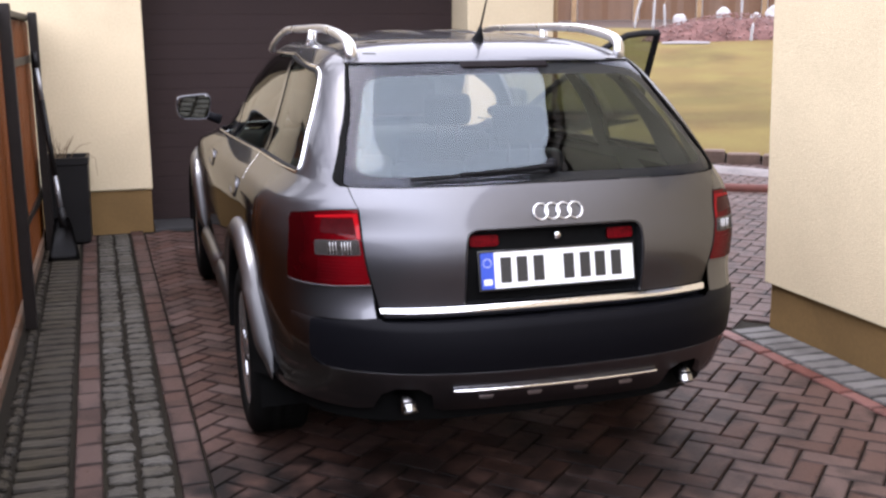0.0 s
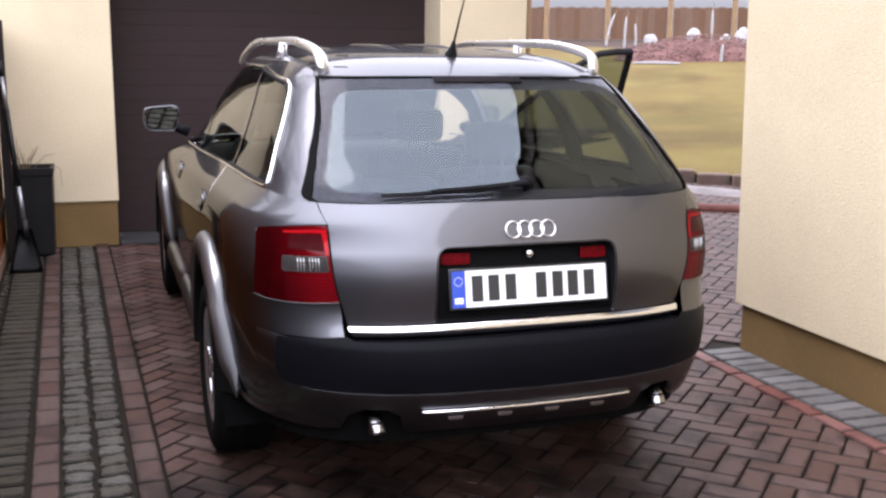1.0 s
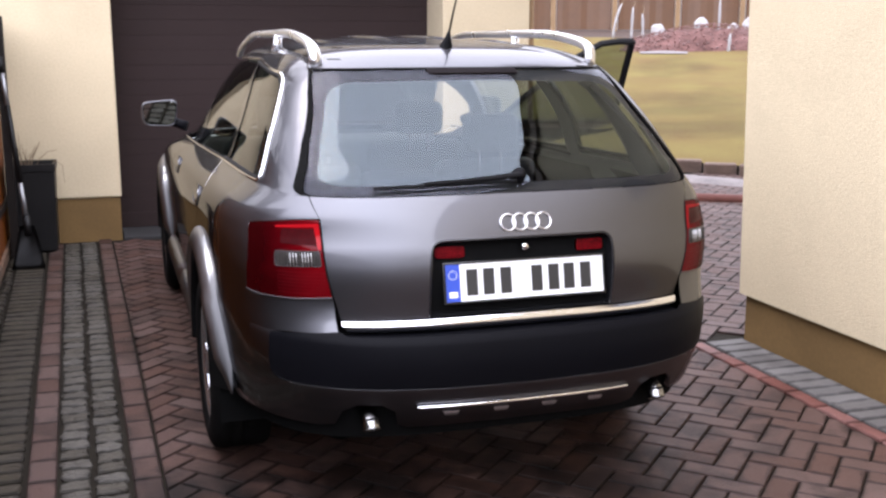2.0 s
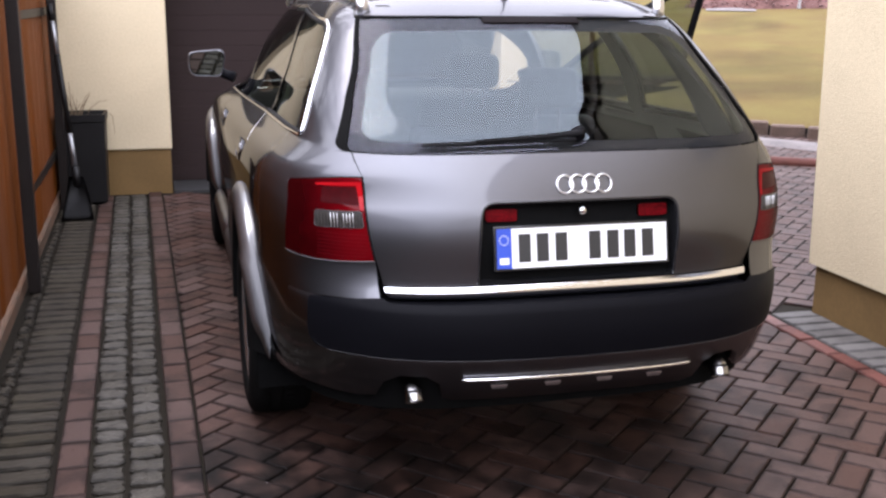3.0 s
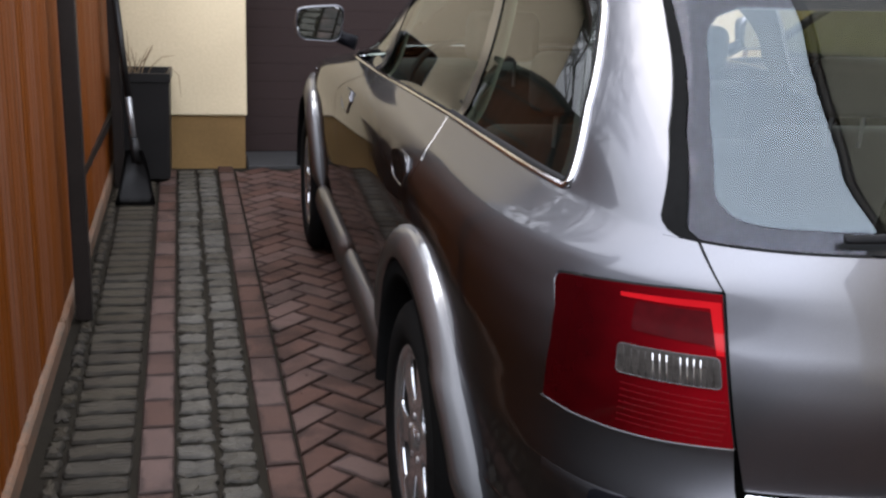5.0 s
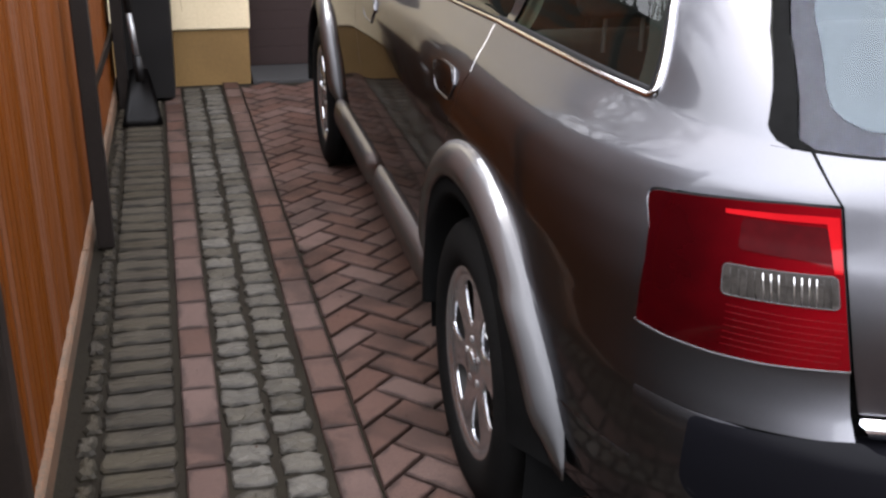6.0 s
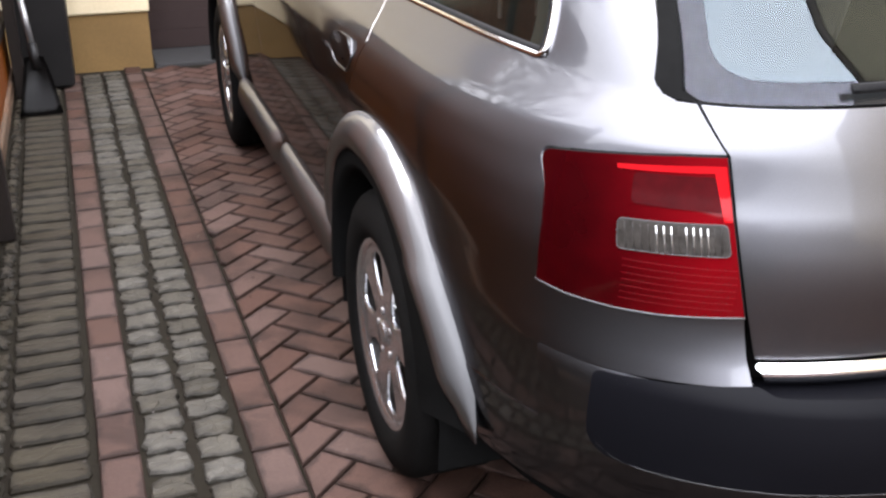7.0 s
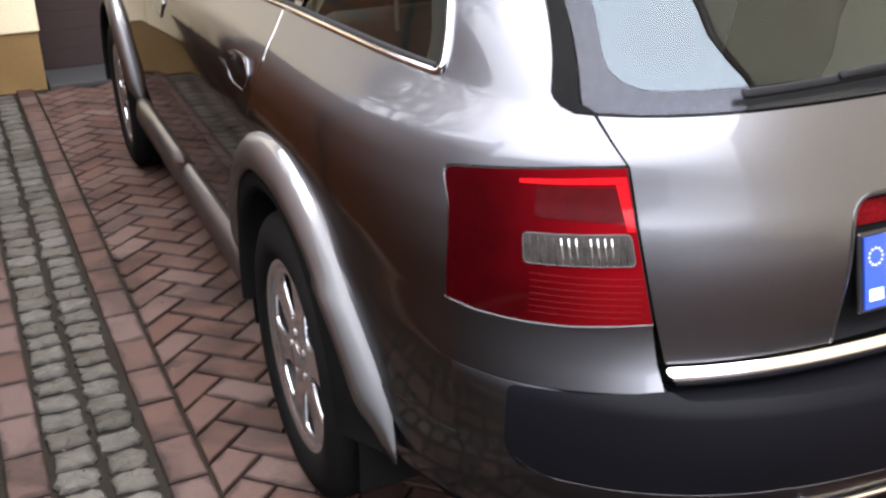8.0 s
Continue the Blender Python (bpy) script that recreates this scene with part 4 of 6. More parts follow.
def panel(name, outlines, material, parent, off=0.0, thick=0.006, hull=BODY, label="", du=0.02, dz=0.03, relief=None):
    """A piece of the hull inside the outlines, off metres proud of it, with turned-in edges; relief(u, z) adds to off."""
    verts, faces, normals = [], [], []
    for outline in outlines:
        bm = bmesh.new()
        corners = [bm.verts.new((u, z, 0)) for u, z in outline]
        for tri in geometry.tessellate_polygon([[Vector((u * 1.5, z, 0)) for u, z in outline]]):
            if len(set(tri)) == 3:
                bm.faces.new([corners[i] for i in tri])
        us, zs = [p[0] for p in outline], [p[1] for p in outline]
        for lo, hi, step, no, k in ((min(us), max(us), du, (1, 0, 0), 0), (min(zs), max(zs), dz, (0, 1, 0), 1)):
            for i in range(1, int((hi - lo) / step) + 1):
                v = lo + (hi - lo) * i / (int((hi - lo) / step) + 1)
                bmesh.ops.bisect_plane(bm, geom=bm.verts[:] + bm.edges[:] + bm.faces[:], dist=1e-6, plane_co=(v, 0, 0) if k == 0 else (0, v, 0), plane_no=no)
        bmesh.ops.remove_doubles(bm, verts=bm.verts[:], dist=1e-5)
        bm.verts.index_update()
        uz = np.array([(v.co.x, v.co.y) for v in bm.verts])
        p, n = hull.at(uz[:, 0], uz[:, 1]), hull.normal(uz[:, 0], uz[:, 1])
        out = p - np.array([0, 1.9, 0.75])
        n = np.where((n * out).sum(-1, keepdims=True) < 0, -n, n)
        o = np.full(len(uz), off) + (np.array([relief(u, z) for u, z in uz]) if relief else 0)
        if relief:
            e, near = 2e-3, []
            for du_, dz_ in ((e, 0), (-e, 0), (0, e), (0, -e)):
                uu, zz = uz[:, 0] + du_, uz[:, 1] + dz_
                nn = hull.normal(uu, zz)
                pp = hull.at(uu, zz)
                nn = np.where((nn * (pp - np.array([0, 1.9, 0.75]))).sum(-1, keepdims=True) < 0, -nn, nn)
                near.append(pp + nn * (off + np.array([relief(a, b) for a, b in zip(uu, zz)]))[:, None])
            bent = np.cross(near[0] - near[1], near[2] - near[3])
            bent /= np.linalg.norm(bent, axis=-1, keepdims=True) + 1e-12
            bent = np.where((bent * n).sum(-1, keepdims=True) < 0, -bent, bent)
        p = p + n * o[:, None]
        if relief:
            n = bent
        base = len(verts)
        verts += p.tolist()
        normals += n.tolist()
        for f in bm.faces:
            ids = [v.index for v in f.verts]
            a, b, c = (p[i] for i in ids[:3])
            if np.dot(np.cross(b - a, c - a), n[ids[0]]) < 0:
                ids.reverse()
            faces.append([base + i for i in ids])
        if thick:
            ring = {}
            for e in bm.edges:
                if len(e.link_faces) != 1:
                    continue
                pair = []
                for v in e.verts:
                    if v.index not in ring:
                        ring[v.index] = len(verts)
                        side = uz[v.index] - uz.mean(0)
                        verts.extend([p[v.index].tolist(), (p[v.index] - n[v.index] * thick).tolist()])
                        normals.extend([n[v.index].tolist()] * 2)
                    pair.append(ring[v.index])
                faces.append([pair[0], pair[1], pair[1] + 1, pair[0] + 1])
        bm.free()
    me = bpy.data.meshes.new(name)
    me.from_pydata(verts, [], faces)
    me.polygons.foreach_set("use_smooth", [True] * len(me.polygons))
    me.normals_split_custom_set_from_vertices(normals)
    me.materials.append(material)
    ob = new(name, me)
    ob.parent = parent
    if label:
        ob["label"] = label
    return ob


def on_hull(outline, off=0.0, hull=BODY, step=0.012):
    """Places along an outline on the hull, evenly spread."""
    pts = []
    for (u0, z0), (u1, z1) in zip(outline, outline[1:]):
        n = max(1, int(np.linalg.norm(hull.at(u1, z1) - hull.at(u0, z0)) / step))
        pts += [(u0 + (u1 - u0) * k / n, z0 + (z1 - z0) * k / n) for k in range(n)]
    pts.append(outline[-1])
    out = []
    for u, z in pts:
        n = hull.normal(u, z)
        p = hull.at(u, z)
        if np.dot(n, p - np.array([0, 1.9, 0.75])) < 0:
            n = -n
        out.append(Vector(p + n * off))
    return out


def strip_on(name, outline, r, material, parent, off=0.0, hull=BODY, label="", closed=False, flat=1.0, seg=8):
    path = on_hull(outline + ([outline[0]] if closed else []), off, hull)
    if closed:
        path = path[:-1]
    return part(name, tube(bmesh.new(), path, r, seg, closed, flat=flat), material, parent, label, smooth=True)


car = thing("car", "silver-brown metallic estate car with flared arches, front passenger door open", "car")

ARCH_Z, ARCH_R, REAR_AXLE, FRONT_AXLE = 0.34, 0.425, 1.03, 3.79


def arc(cy, a0, a1, r=ARCH_R, n=14):
    return [(cy + r * math.cos(radians(a0 + (a1 - a0) * k / n)), ARCH_Z + r * math.sin(radians(a0 + (a1 - a0) * k / n))) for k in range(n + 1)]


# side window opening, from the rear lower corner
W_REAR = [(0.445, 1.088), (0.505, 1.215), (0.60, 1.330), (0.675, 1.390), (0.76, 1.416)]
quarter = Y((1.28, 1.074), *W_REAR, (1.35, 1.458), (1.35, 1.4705), (0.98, 1.4705)) + [(BODY.from_x(-0.538, 1.4405), 1.4705)] + X((-0.538, 1.4405)) + X((-0.540, 1.430), (-0.5655, 1.360), (-0.6215, 1.213), (-0.648, 1.140), (-0.665, 1.098), (-0.662, 1.082), (-0.650, 1.075), (-0.632, 1.0745), (-0.6105, 1.0145)) \
    + rounded(X((-0.66, 1.0105), (-0.72, 1.0005), (-0.7882, 0.9822), (-0.7928, 0.93)), [0, 0, 0.022, 0]) + X((-0.7983, 0.88), (-0.8018, 0.7755), (-0.799, 0.7705), (-0.775, 0.7660), (-0.73, 0.7660), (-0.68, 0.769), (-0.583, 0.7795), (-0.572, 0.72), (-0.562, 0.682), (-0.745, 0.6655)) + Y((0.302, 0.6655), (0.302, 0.530), (0.50, 0.530)) + Y(*arc(REAR_AXLE, 154, 55)) + Y((1.300, 0.800), (1.225, 0.90), (1.185, 0.98), (1.215, 1.025))
rear_door = Y((1.285, 1.0735), (1.22, 1.025), (1.19, 0.98), (1.23, 0.90), (1.305, 0.800)) + Y(*arc(REAR_AXLE, 52.5, 8, n=8)) + Y((1.62, 0.40), (2.325, 0.40), (2.325, 1.047))
front_door = Y((2.332, 1.047), (2.332, 0.40), (3.30, 0.40), (3.34, 0.62), (3.36, 0.98), (3.30, 1.030))
fender = Y((3.367, 0.98), (3.347, 0.62), (3.345, 0.40)) + Y(*arc(FRONT_AXLE, 172, 8)) + Y((4.30, 0.40), (4.38, 0.60), (4.30, 0.80), (3.9, 0.93), (3.45, 0.985))
sill = Y((1.47, 0.395), (1.62, 0.395), (3.34, 0.395), (3.34, 0.26), (1.47, 0.26))
a_pillar = Y((2.33, 1.470), (2.33, 1.455), (2.52, 1.36), (2.92, 1.15), (3.06, 1.05), (3.16, 1.045)) + Y((2.98, 1.17), (2.56, 1.40), (2.46, 1.450), (2.40, 1.470))
roof_side = Y((1.352, 1.470), (1.352, 1.4585), (2.328, 1.4545), (2.328, 1.470))
def corner_swell(u, z):
    """Below the lamp the quarter panel swells out to meet the bumper."""
    if z > 0.765 or abs(u) > 0.95:
        return 0.0
    reach = float(np.dot(BUMP.at(u, 0.664) - BODY.at(u, 0.664), BODY.normal(u, 0.664)))
    return abs(reach) * min(1.0, (0.765 - z) / 0.0995) ** 1.25


for mirrored in (False, True):
    m = flip if mirrored else (lambda o: o)
    panel("quarter_panel", [m(quarter)], PAINT, car, relief=corner_swell, dz=0.02)
    panel("rear_door", [m(rear_door)], PAINT, car)
    if not mirrored:
        panel("front_door", [m(front_door)], PAINT, car)
    panel("front_wing", [m(fender)], PAINT, car, du=0.05)
    panel("sill_panel", [m(sill)], DARK, car, du=0.05)
    panel("windscreen_pillar", [m(a_pillar)], PAINT, car)
    panel("roof_frame", [m(roof_side)], PAINT, car, du=0.04)
    # lining on the inside of the pillars
    panel("tail_pillar_trim", [m(Y((0.30, 1.06), (0.36, 1.215), (0.46, 1.34), (0.55, 1.42), (0.92, 1.452), (0.90, 1.425), (0.80, 1.37), (0.73, 1.29), (0.66, 1.19), (0.60, 1.06)))], SEATM, car, off=-0.055, thick=0.01, du=0.04, label="dark tail pillar trim")
    panel("pillar_lining", [m(quarter[:9] + quarter[9:17] + Y((0.30, 1.06), (1.28, 1.05)))], LINING, car, off=-0.028, thick=0, du=0.04)


def roof_z(x, y):
    """Height of the roof skin over a place in the plan."""
    lo, hi = 1.44, 1.5499
    for _ in range(24):
        z = (lo + hi) / 2
        if abs(float(BODY.at(BODY.from_y(y, z), z)[0])) >= abs(x) and y >= float(BODY.rear(z)):
            lo = z
        else:
            hi = z
    return lo


panel("roof", [[(-3, 1.4715), (3, 1.4715), (3, 1.5495), (-3, 1.5495)], X((-0.535, 1.4405), (0.535, 1.4405)) + [(BODY.from_x(0.535, 1.4405), 1.4735), (BODY.from_x(-0.535, 1.4405), 1.4735)]], PAINT, car, du=0.035, dz=0.004)
for xr in (-0.37, -0.125, 0.125, 0.37):
    ridge = [(xr, y, roof_z(xr, y) - 0.003) for y in (1.02 + 0.05 * k for k in range(25))]
    part("roof_ridge", tube(bmesh.new(), ridge, [0.002 + 0.010 * min(1.0, k / 5) for k in range(25)], 10, flat=0.7), PAINT, car, smooth=True)
panel("headlining", [[(-3, 1.46), (3, 1.46), (3, 1.5495), (-3, 1.5495)]], LINING, car, off=-0.03, thick=0, du=0.05, dz=0.02)
windscreen = [(3.0, 1.06), (3.0, 1.44)] + Y((2.455, 1.447), (2.57, 1.39), (2.99, 1.165), (3.165, 1.06))
panel("windscreen", [windscreen, flip(windscreen)], GLASS, car, thick=0, label="tinted windscreen", du=0.05)
bonnet = [(3.0, 0.60), (3.0, 1.04)] + Y((3.2, 1.04), (3.45, 0.99), (3.9, 0.935), (4.3, 0.81), (4.385, 0.60))
panel("bonnet", [bonnet, flip(bonnet)], PAINT, car, du=0.05)
nose = [(3.0, 0.25), (3.0, 0.595)] + Y((4.385, 0.595), (4.30, 0.40), (4.25, 0.25))
panel("front_bumper", [nose, flip(nose)], BLACKP, car, du=0.05)

# tailgate with its recess for the number plate
gate_l = [(-0.558, 0.712), (-0.5787, 0.785), (-0.6060, 1.012), (-0.6280, 1.0745)]
gate_r = [(-x, z) for x, z in reversed(gate_l)]
recess = rounded(X((0.300, 0.712), (0.292, 0.946), (-0.292, 0.946), (-0.300, 0.712)), [0, 0.035, 0.035, 0])
tailgate = panel("tailgate", [X(*gate_l, *gate_r) + recess], PAINT, car, thick=0.012)
plate_bed = panel("plate_panel", [recess], GLOSSB, tailgate, off=-0.052, thick=0, label="black recessed number plate panel")
bm = bmesh.new()
outer, inner = on_hull(recess, -0.002), on_hull(recess, -0.052)
rows = [[bm.verts.new(p), bm.verts.new(q)] for p, q in zip(outer, inner)]
for a, b in zip(rows, rows[1:] + rows[:1]):
    bm.faces.new((a[0], b[0], b[1], a[1]))
part("recess_wall", bm, GLOSSB, plate_bed)
strip_on("recess_edge", recess, 0.0045, GLOSSB, tailgate, off=-0.003)
# chrome strip along the bottom of the tailgate
panel("chrome_strip", [rounded(X((-0.556, 0.7095), (0.556, 0.7095), (0.540, 0.676), (-0.540, 0.676)), [0.003, 0.003, 0.012, 0.012])], CHROME, tailgate, off=0.006, thick=0.015, label="bright chrome strip", dz=0.006, relief=lambda u, z: 0.011 * max(0.0, 1 - ((z - 0.6925) / 0.018) ** 2))

# number plate with bars for its characters
plate = new("number_plate")
plate.parent = tailgate
plate.matrix_basis = pose(0.014, 0.016, 0.812, -11, 0, 0)
part("plate_backing", boxed(-0.268, 0.268, 0.003, 0.012, -0.064, 0.064, bevel=0.004), GLOSSB, plate)
part("plate_sheet", boxed(-0.216, 0.258, -0.001, 0.003, -0.056, 0.056), PLATEW, plate, "white number plate sheet with dark bars")
part("blue_band", boxed(-0.260, -0.216, -0.001, 0.003, -0.056, 0.056), PLATEB, plate, "blue band of the number plate")
for k in range(12):
    a = 2 * math.pi * k / 12
    part("star", boxed(-0.2385 + 0.013 * math.cos(a) - 0.0015, -0.2385 + 0.013 * math.cos(a) + 0.0015, -0.0018, -0.0008, 0.024 + 0.013 * math.sin(a) - 0.0015, 0.024 + 0.013 * math.sin(a) + 0.0015), PLATEW, plate)
part("country_bar", boxed(-0.252, -0.225, -0.0018, -0.0008, -0.044, -0.026), PLATEW, plate)
for x0 in (-0.196, -0.142, -0.086, 0.016, 0.072, 0.124, 0.180):
    part("character_bar", boxed(x0, x0 + 0.036, -0.0022, -0.0008, -0.040, 0.040), INK, plate)

# red lamps, lock and four plain rings
for s in (-1, 1):
    panel("reflector", [rounded(X((s * 0.277, 0.931), (s * 0.185, 0.931), (s * 0.185, 0.893), (s * 0.277, 0.893)), 0.010)], REFLECTR, tailgate, off=-0.034, thick=0.012, label="small red lamp")
lock = lathe(bmesh.new(), [(0.0, -0.014), (0.008, -0.014), (0.011, -0.011), (0.0115, 0.006)], Matrix.Translation((0.005, 0.020, 0.914)) @ Matrix.Rotation(radians(90), 4, "Z"), 20)
part("lock", lock, CHROME, tailgate, smooth=True)
for k in range(4):
    cx, rr = -0.0575 + 0.0385 * k + 0.0065, 0.0238
    path = []
    for i in range(44):
        a = 2 * math.pi * i / 44
        x, z = cx + rr * math.cos(a), 0.9890 + rr * math.sin(a)
        path += on_hull(X((x, z), (x, z)), 0.005)[:1]
    part("badge_ring", tube(bmesh.new(), path, 0.0027, 8, True), RAIL, tailgate, "plain chrome ring", smooth=True)

# rear window with a dark border, and its narrow dark side strips
glass = [(-0.628, 1.0795), (0.628, 1.0795), (0.640, 1.09), (0.6215 - 0.022, 1.213), (0.5655 - 0.016, 1.360), (0.528, 1.432), (0.36, 1.4365), (0, 1.438), (-0.36, 1.4365), (-0.528, 1.432), (-0.5655 + 0.016, 1.360), (-0.6215 + 0.022, 1.213), (-0.640, 1.09)]
inner_left = [(-0.540, 1.1075), (-0.568, 1.110), (-0.586, 1.118), (-0.5945, 1.131), (-0.592, 1.150), (-0.562, 1.235), (-0.522, 1.335), (-0.505, 1.363), (-0.482, 1.383), (-0.440, 1.396)]
inner_right = [(-x, z) for x, z in inner_left]
borders = [X(*glass[:2], inner_right[0], inner_left[0]), X(*glass[1:6], *inner_right[::-1]), X(*glass[5:10], inner_left[-1], (0, 1.403), inner_right[-1]), X(*glass[9:13], glass[0], *inner_left)]
rear_window = panel("rear_window", borders, REARGLASS, tailgate, off=-0.003, thick=0, label="tinted rear window with a black border")
rear_window.visible_shadow = False
# clear middle pane; its gloss is raised and tinted for the mirrored sky
film = panel("sheen_pane", [X(*inner_left, (0, 1.403), *inner_right[::-1])], SHEENGLASS, rear_window, off=-0.003, thick=0, label="clear rear pane with its bluish sky sheen raised")
film.visible_shadow = False
panel("window_border", borders, FRIT, rear_window, off=-0.007, thick=0, label="black printed window border")
for s in (-1, 1):
    panel("side_strip", [X((s * 0.630, 1.0770), (s * 0.645, 1.0772), (s * 0.655, 1.0790), (s * 0.6615, 1.084), (s * 0.6645, 1.091), (s * 0.6640, 1.099), (s * 0.6600, 1.109), (s * 0.647, 1.140), (s * 0.6185, 1.213), (s * 0.5635, 1.360), (s * 0.5385, 1.430), (s * 0.530, 1.432), (s * 0.5515, 1.360), (s * 0.6015, 1.213), (s * 0.642, 1.09))], DARK, tailgate, off=0.0008, thick=0.004, label="black strip beside the window")
panel("high_brake_lamp", [X((-0.150, 1.4395), (0.170, 1.4395), (0.170, 1.4215), (-0.150, 1.4215))], BRAKEL, tailgate, off=0.001, thick=0.006, dz=0.01)
strip_on("roof_edge_seal", X((-0.522, 1.4372), (-0.25, 1.4395), (0.25, 1.4395), (0.522, 1.4372)), 0.005, RUBBER, tailgate, off=-0.003)

# rear wiper
wiper = new("rear_wiper")
wiper.parent = tailgate
pivot = Vector((0.012, 0.092, 1.118))
part("wiper_cap", lathe(bmesh.new(), [(0.0, -0.03), (0.016, -0.028), (0.022, -0.015), (0.024, 0.01)], Matrix.Translation(pivot) @ Matrix.Rotation(radians(-40), 4, "X") @ Matrix.Rotation(radians(90), 4, "Z"), 16), BLACKP, wiper, smooth=True)
arm = on_hull(X((0.02, 1.112), (-0.10, 1.105), (-0.22, 1.100), (-0.30, 1.0975)), 0.022)
part("wiper_arm", tube(bmesh.new(), arm, [0.011 - 0.005 * k / len(arm) for k in range(len(arm))], 8, flat=0.6), RUBBER, wiper, smooth=True)
blade = on_hull(X((-0.005, 1.100), (-0.10, 1.100), (-0.25, 1.098), (-0.450, 1.093)), 0.014)
part("wiper_blade", tube(bmesh.new(), blade, 0.008, 6, flat=0.55), RUBBER, wiper, smooth=True)

# rear lamps
lamp_edge = rounded(X((-0.610, 1.0105), (-0.66, 1.0075), (-0.72, 0.9975), (-0.7868, 0.9790), (-0.7915, 0.93)), [0, 0, 0, 0.021, 0]) + X((-0.797, 0.88), (-0.8005, 0.7765), (-0.775, 0.7705), (-0.73, 0.7705), (-0.68, 0.774), (-0.5835, 0.784))
for s in (1, -1):
    M = lambda pts: X(*[(x * s, z) for x, z in pts])
    edge = lamp_edge if s == 1 else flip(lamp_edge)
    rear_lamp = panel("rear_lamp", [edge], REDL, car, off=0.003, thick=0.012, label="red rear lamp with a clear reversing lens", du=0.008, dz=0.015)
    panel("indicator_lens", [rounded(M([(-0.622, 0.984), (-0.707, 0.978), (-0.714, 0.935), (-0.615, 0.936)]), 0.008)], REDD, rear_lamp, off=0.0042, thick=0, label="darker red upper lens", du=0.008, dz=0.015)
    # lighter red painted along the edge, where light glows in the lens
    panel("glow_strip", [M([(-0.611, 0.9990), (-0.640, 0.9970), (-0.700, 0.9890), (-0.722, 0.9850), (-0.722, 0.9790), (-0.624, 0.9885), (-0.617, 0.9240), (-0.6075, 0.9240)])], REDB, rear_lamp, off=0.0046, thick=0, label="bright red strip for the glow in the lens edge", du=0.008, dz=0.01)
    lens = panel("reversing_lens", [rounded(M([(-0.613, 0.921), (-0.728, 0.912), (-0.730, 0.868), (-0.609, 0.8765)]), 0.008)], CLEARL, rear_lamp, off=0.0052, thick=0.004, label="clear ribbed reversing lens")
    for k in range(14):
        xr = -0.6200 - 0.0078 * k
        strip_on("lens_rib", M([(xr, 0.9155 - 0.0006 * k), (xr + 0.001, 0.878 - 0.0006 * k)]), 0.0005 if k % 5 == 1 else 0.0009, RAIL if 1 < k < 10 and k != 6 else CLEARL, lens, off=0.0054, seg=5)
    strip_on("lens_frame", rounded(M([(-0.613, 0.921), (-0.728, 0.912), (-0.730, 0.868), (-0.609, 0.8765)]), 0.008), 0.0006, FLARE, lens, off=0.0052, closed=True, seg=5)
    for k in range(7):
        zr = 0.857 - 0.0105 * k
        strip_on("lens_ridge", M([(-0.600, zr), (-0.66, zr - 0.002), (-0.725, zr - 0.004)]), 0.0006, RIDGE, rear_lamp, off=0.0027, seg=5)
    strip_on("lamp_trim", M([(-0.5825, 0.7825), (-0.68, 0.7722), (-0.73, 0.7690), (-0.775, 0.7690), (-0.8015, 0.7745)]), 0.0030, FLARE, rear_lamp, off=0.001)
    strip_on("lamp_seal", edge + [edge[0]], 0.0022, RUBBER, rear_lamp, off=0.0, seg=6)

# rear bumper: painted corners, charcoal middle band, painted lower apron
bumper_black = rounded(X((-0.565, 0.680), (-0.548, 0.670), (0.548, 0.670), (0.565, 0.680), (0.748, 0.661), (0.751, 0.514), (0.40, 0.515), (0, 0.511), (-0.40, 0.515), (-0.751, 0.514), (-0.748, 0.661), hull=BUMP), [0.008, 0.02, 0.02, 0.008, 0.012, 0.055, 0, 0, 0, 0.055, 0.012])
panel("bumper_band", [bumper_black], BLACKP, car, hull=BUMP, off=0.005, thick=0.008, label="charcoal plastic bumper band", dz=0.012)
cover_l = Y((0.302, 0.664), (0.302, 0.528), (0.50, 0.528), (0.64, 0.524), (0.615, 0.42), (0.60, 0.37), hull=BUMP)
apron = X((-0.548, 0.6695), (0.548, 0.6695), (0.745, 0.664), hull=BUMP) + flip(cover_l) \
    + X((0.62, 0.365), (0.575, 0.375), (0.560, 0.43), (0.52, 0.455), (0.45, 0.455), (0.41, 0.43), (0.395, 0.375), (0.36, 0.362), (-0.36, 0.362), (-0.395, 0.375), (-0.41, 0.43), (-0.45, 0.455), (-0.52, 0.455), (-0.560, 0.43), (-0.575, 0.375), (-0.62, 0.365), hull=BUMP) + cover_l[::-1] + X((-0.745, 0.664), hull=BUMP)
panel("bumper_cover", [apron], PAINT, car, hull=BUMP, thick=0.02, dz=0.012)
bm = bmesh.new()
rows = []
for k in range(49):
    xx = -0.552 + 1.104 * k / 48
    outer = Vector(BUMP.at(BUMP.from_x(xx, 0.6695), 0.6695)) + Vector((0, -0.004, 0))
    inner_edge = Vector(BODY.at(BODY.from_x(xx, 0.668), 0.668)) + Vector((0, 0.025, -0.004))
    rows.append([bm.verts.new(p) for p in (outer, outer.lerp(inner_edge, 0.5) + Vector((0, 0, 0.001)), inner_edge)])
for a, b in zip(rows, rows[1:]):
    for i in range(2):
        bm.faces.new((a[i], b[i], b[i + 1], a[i + 1]))
part("bumper_ledge", bm, BLACKP, car, "charcoal plastic loading ledge", smooth=True)
# thin silver strip in place of the highlight along the band's lower edge
band_low = [(-0.742, 0.535), (-0.722, 0.518), (-0.70, 0.5130), (-0.40, 0.5135), (0.0, 0.5100)]
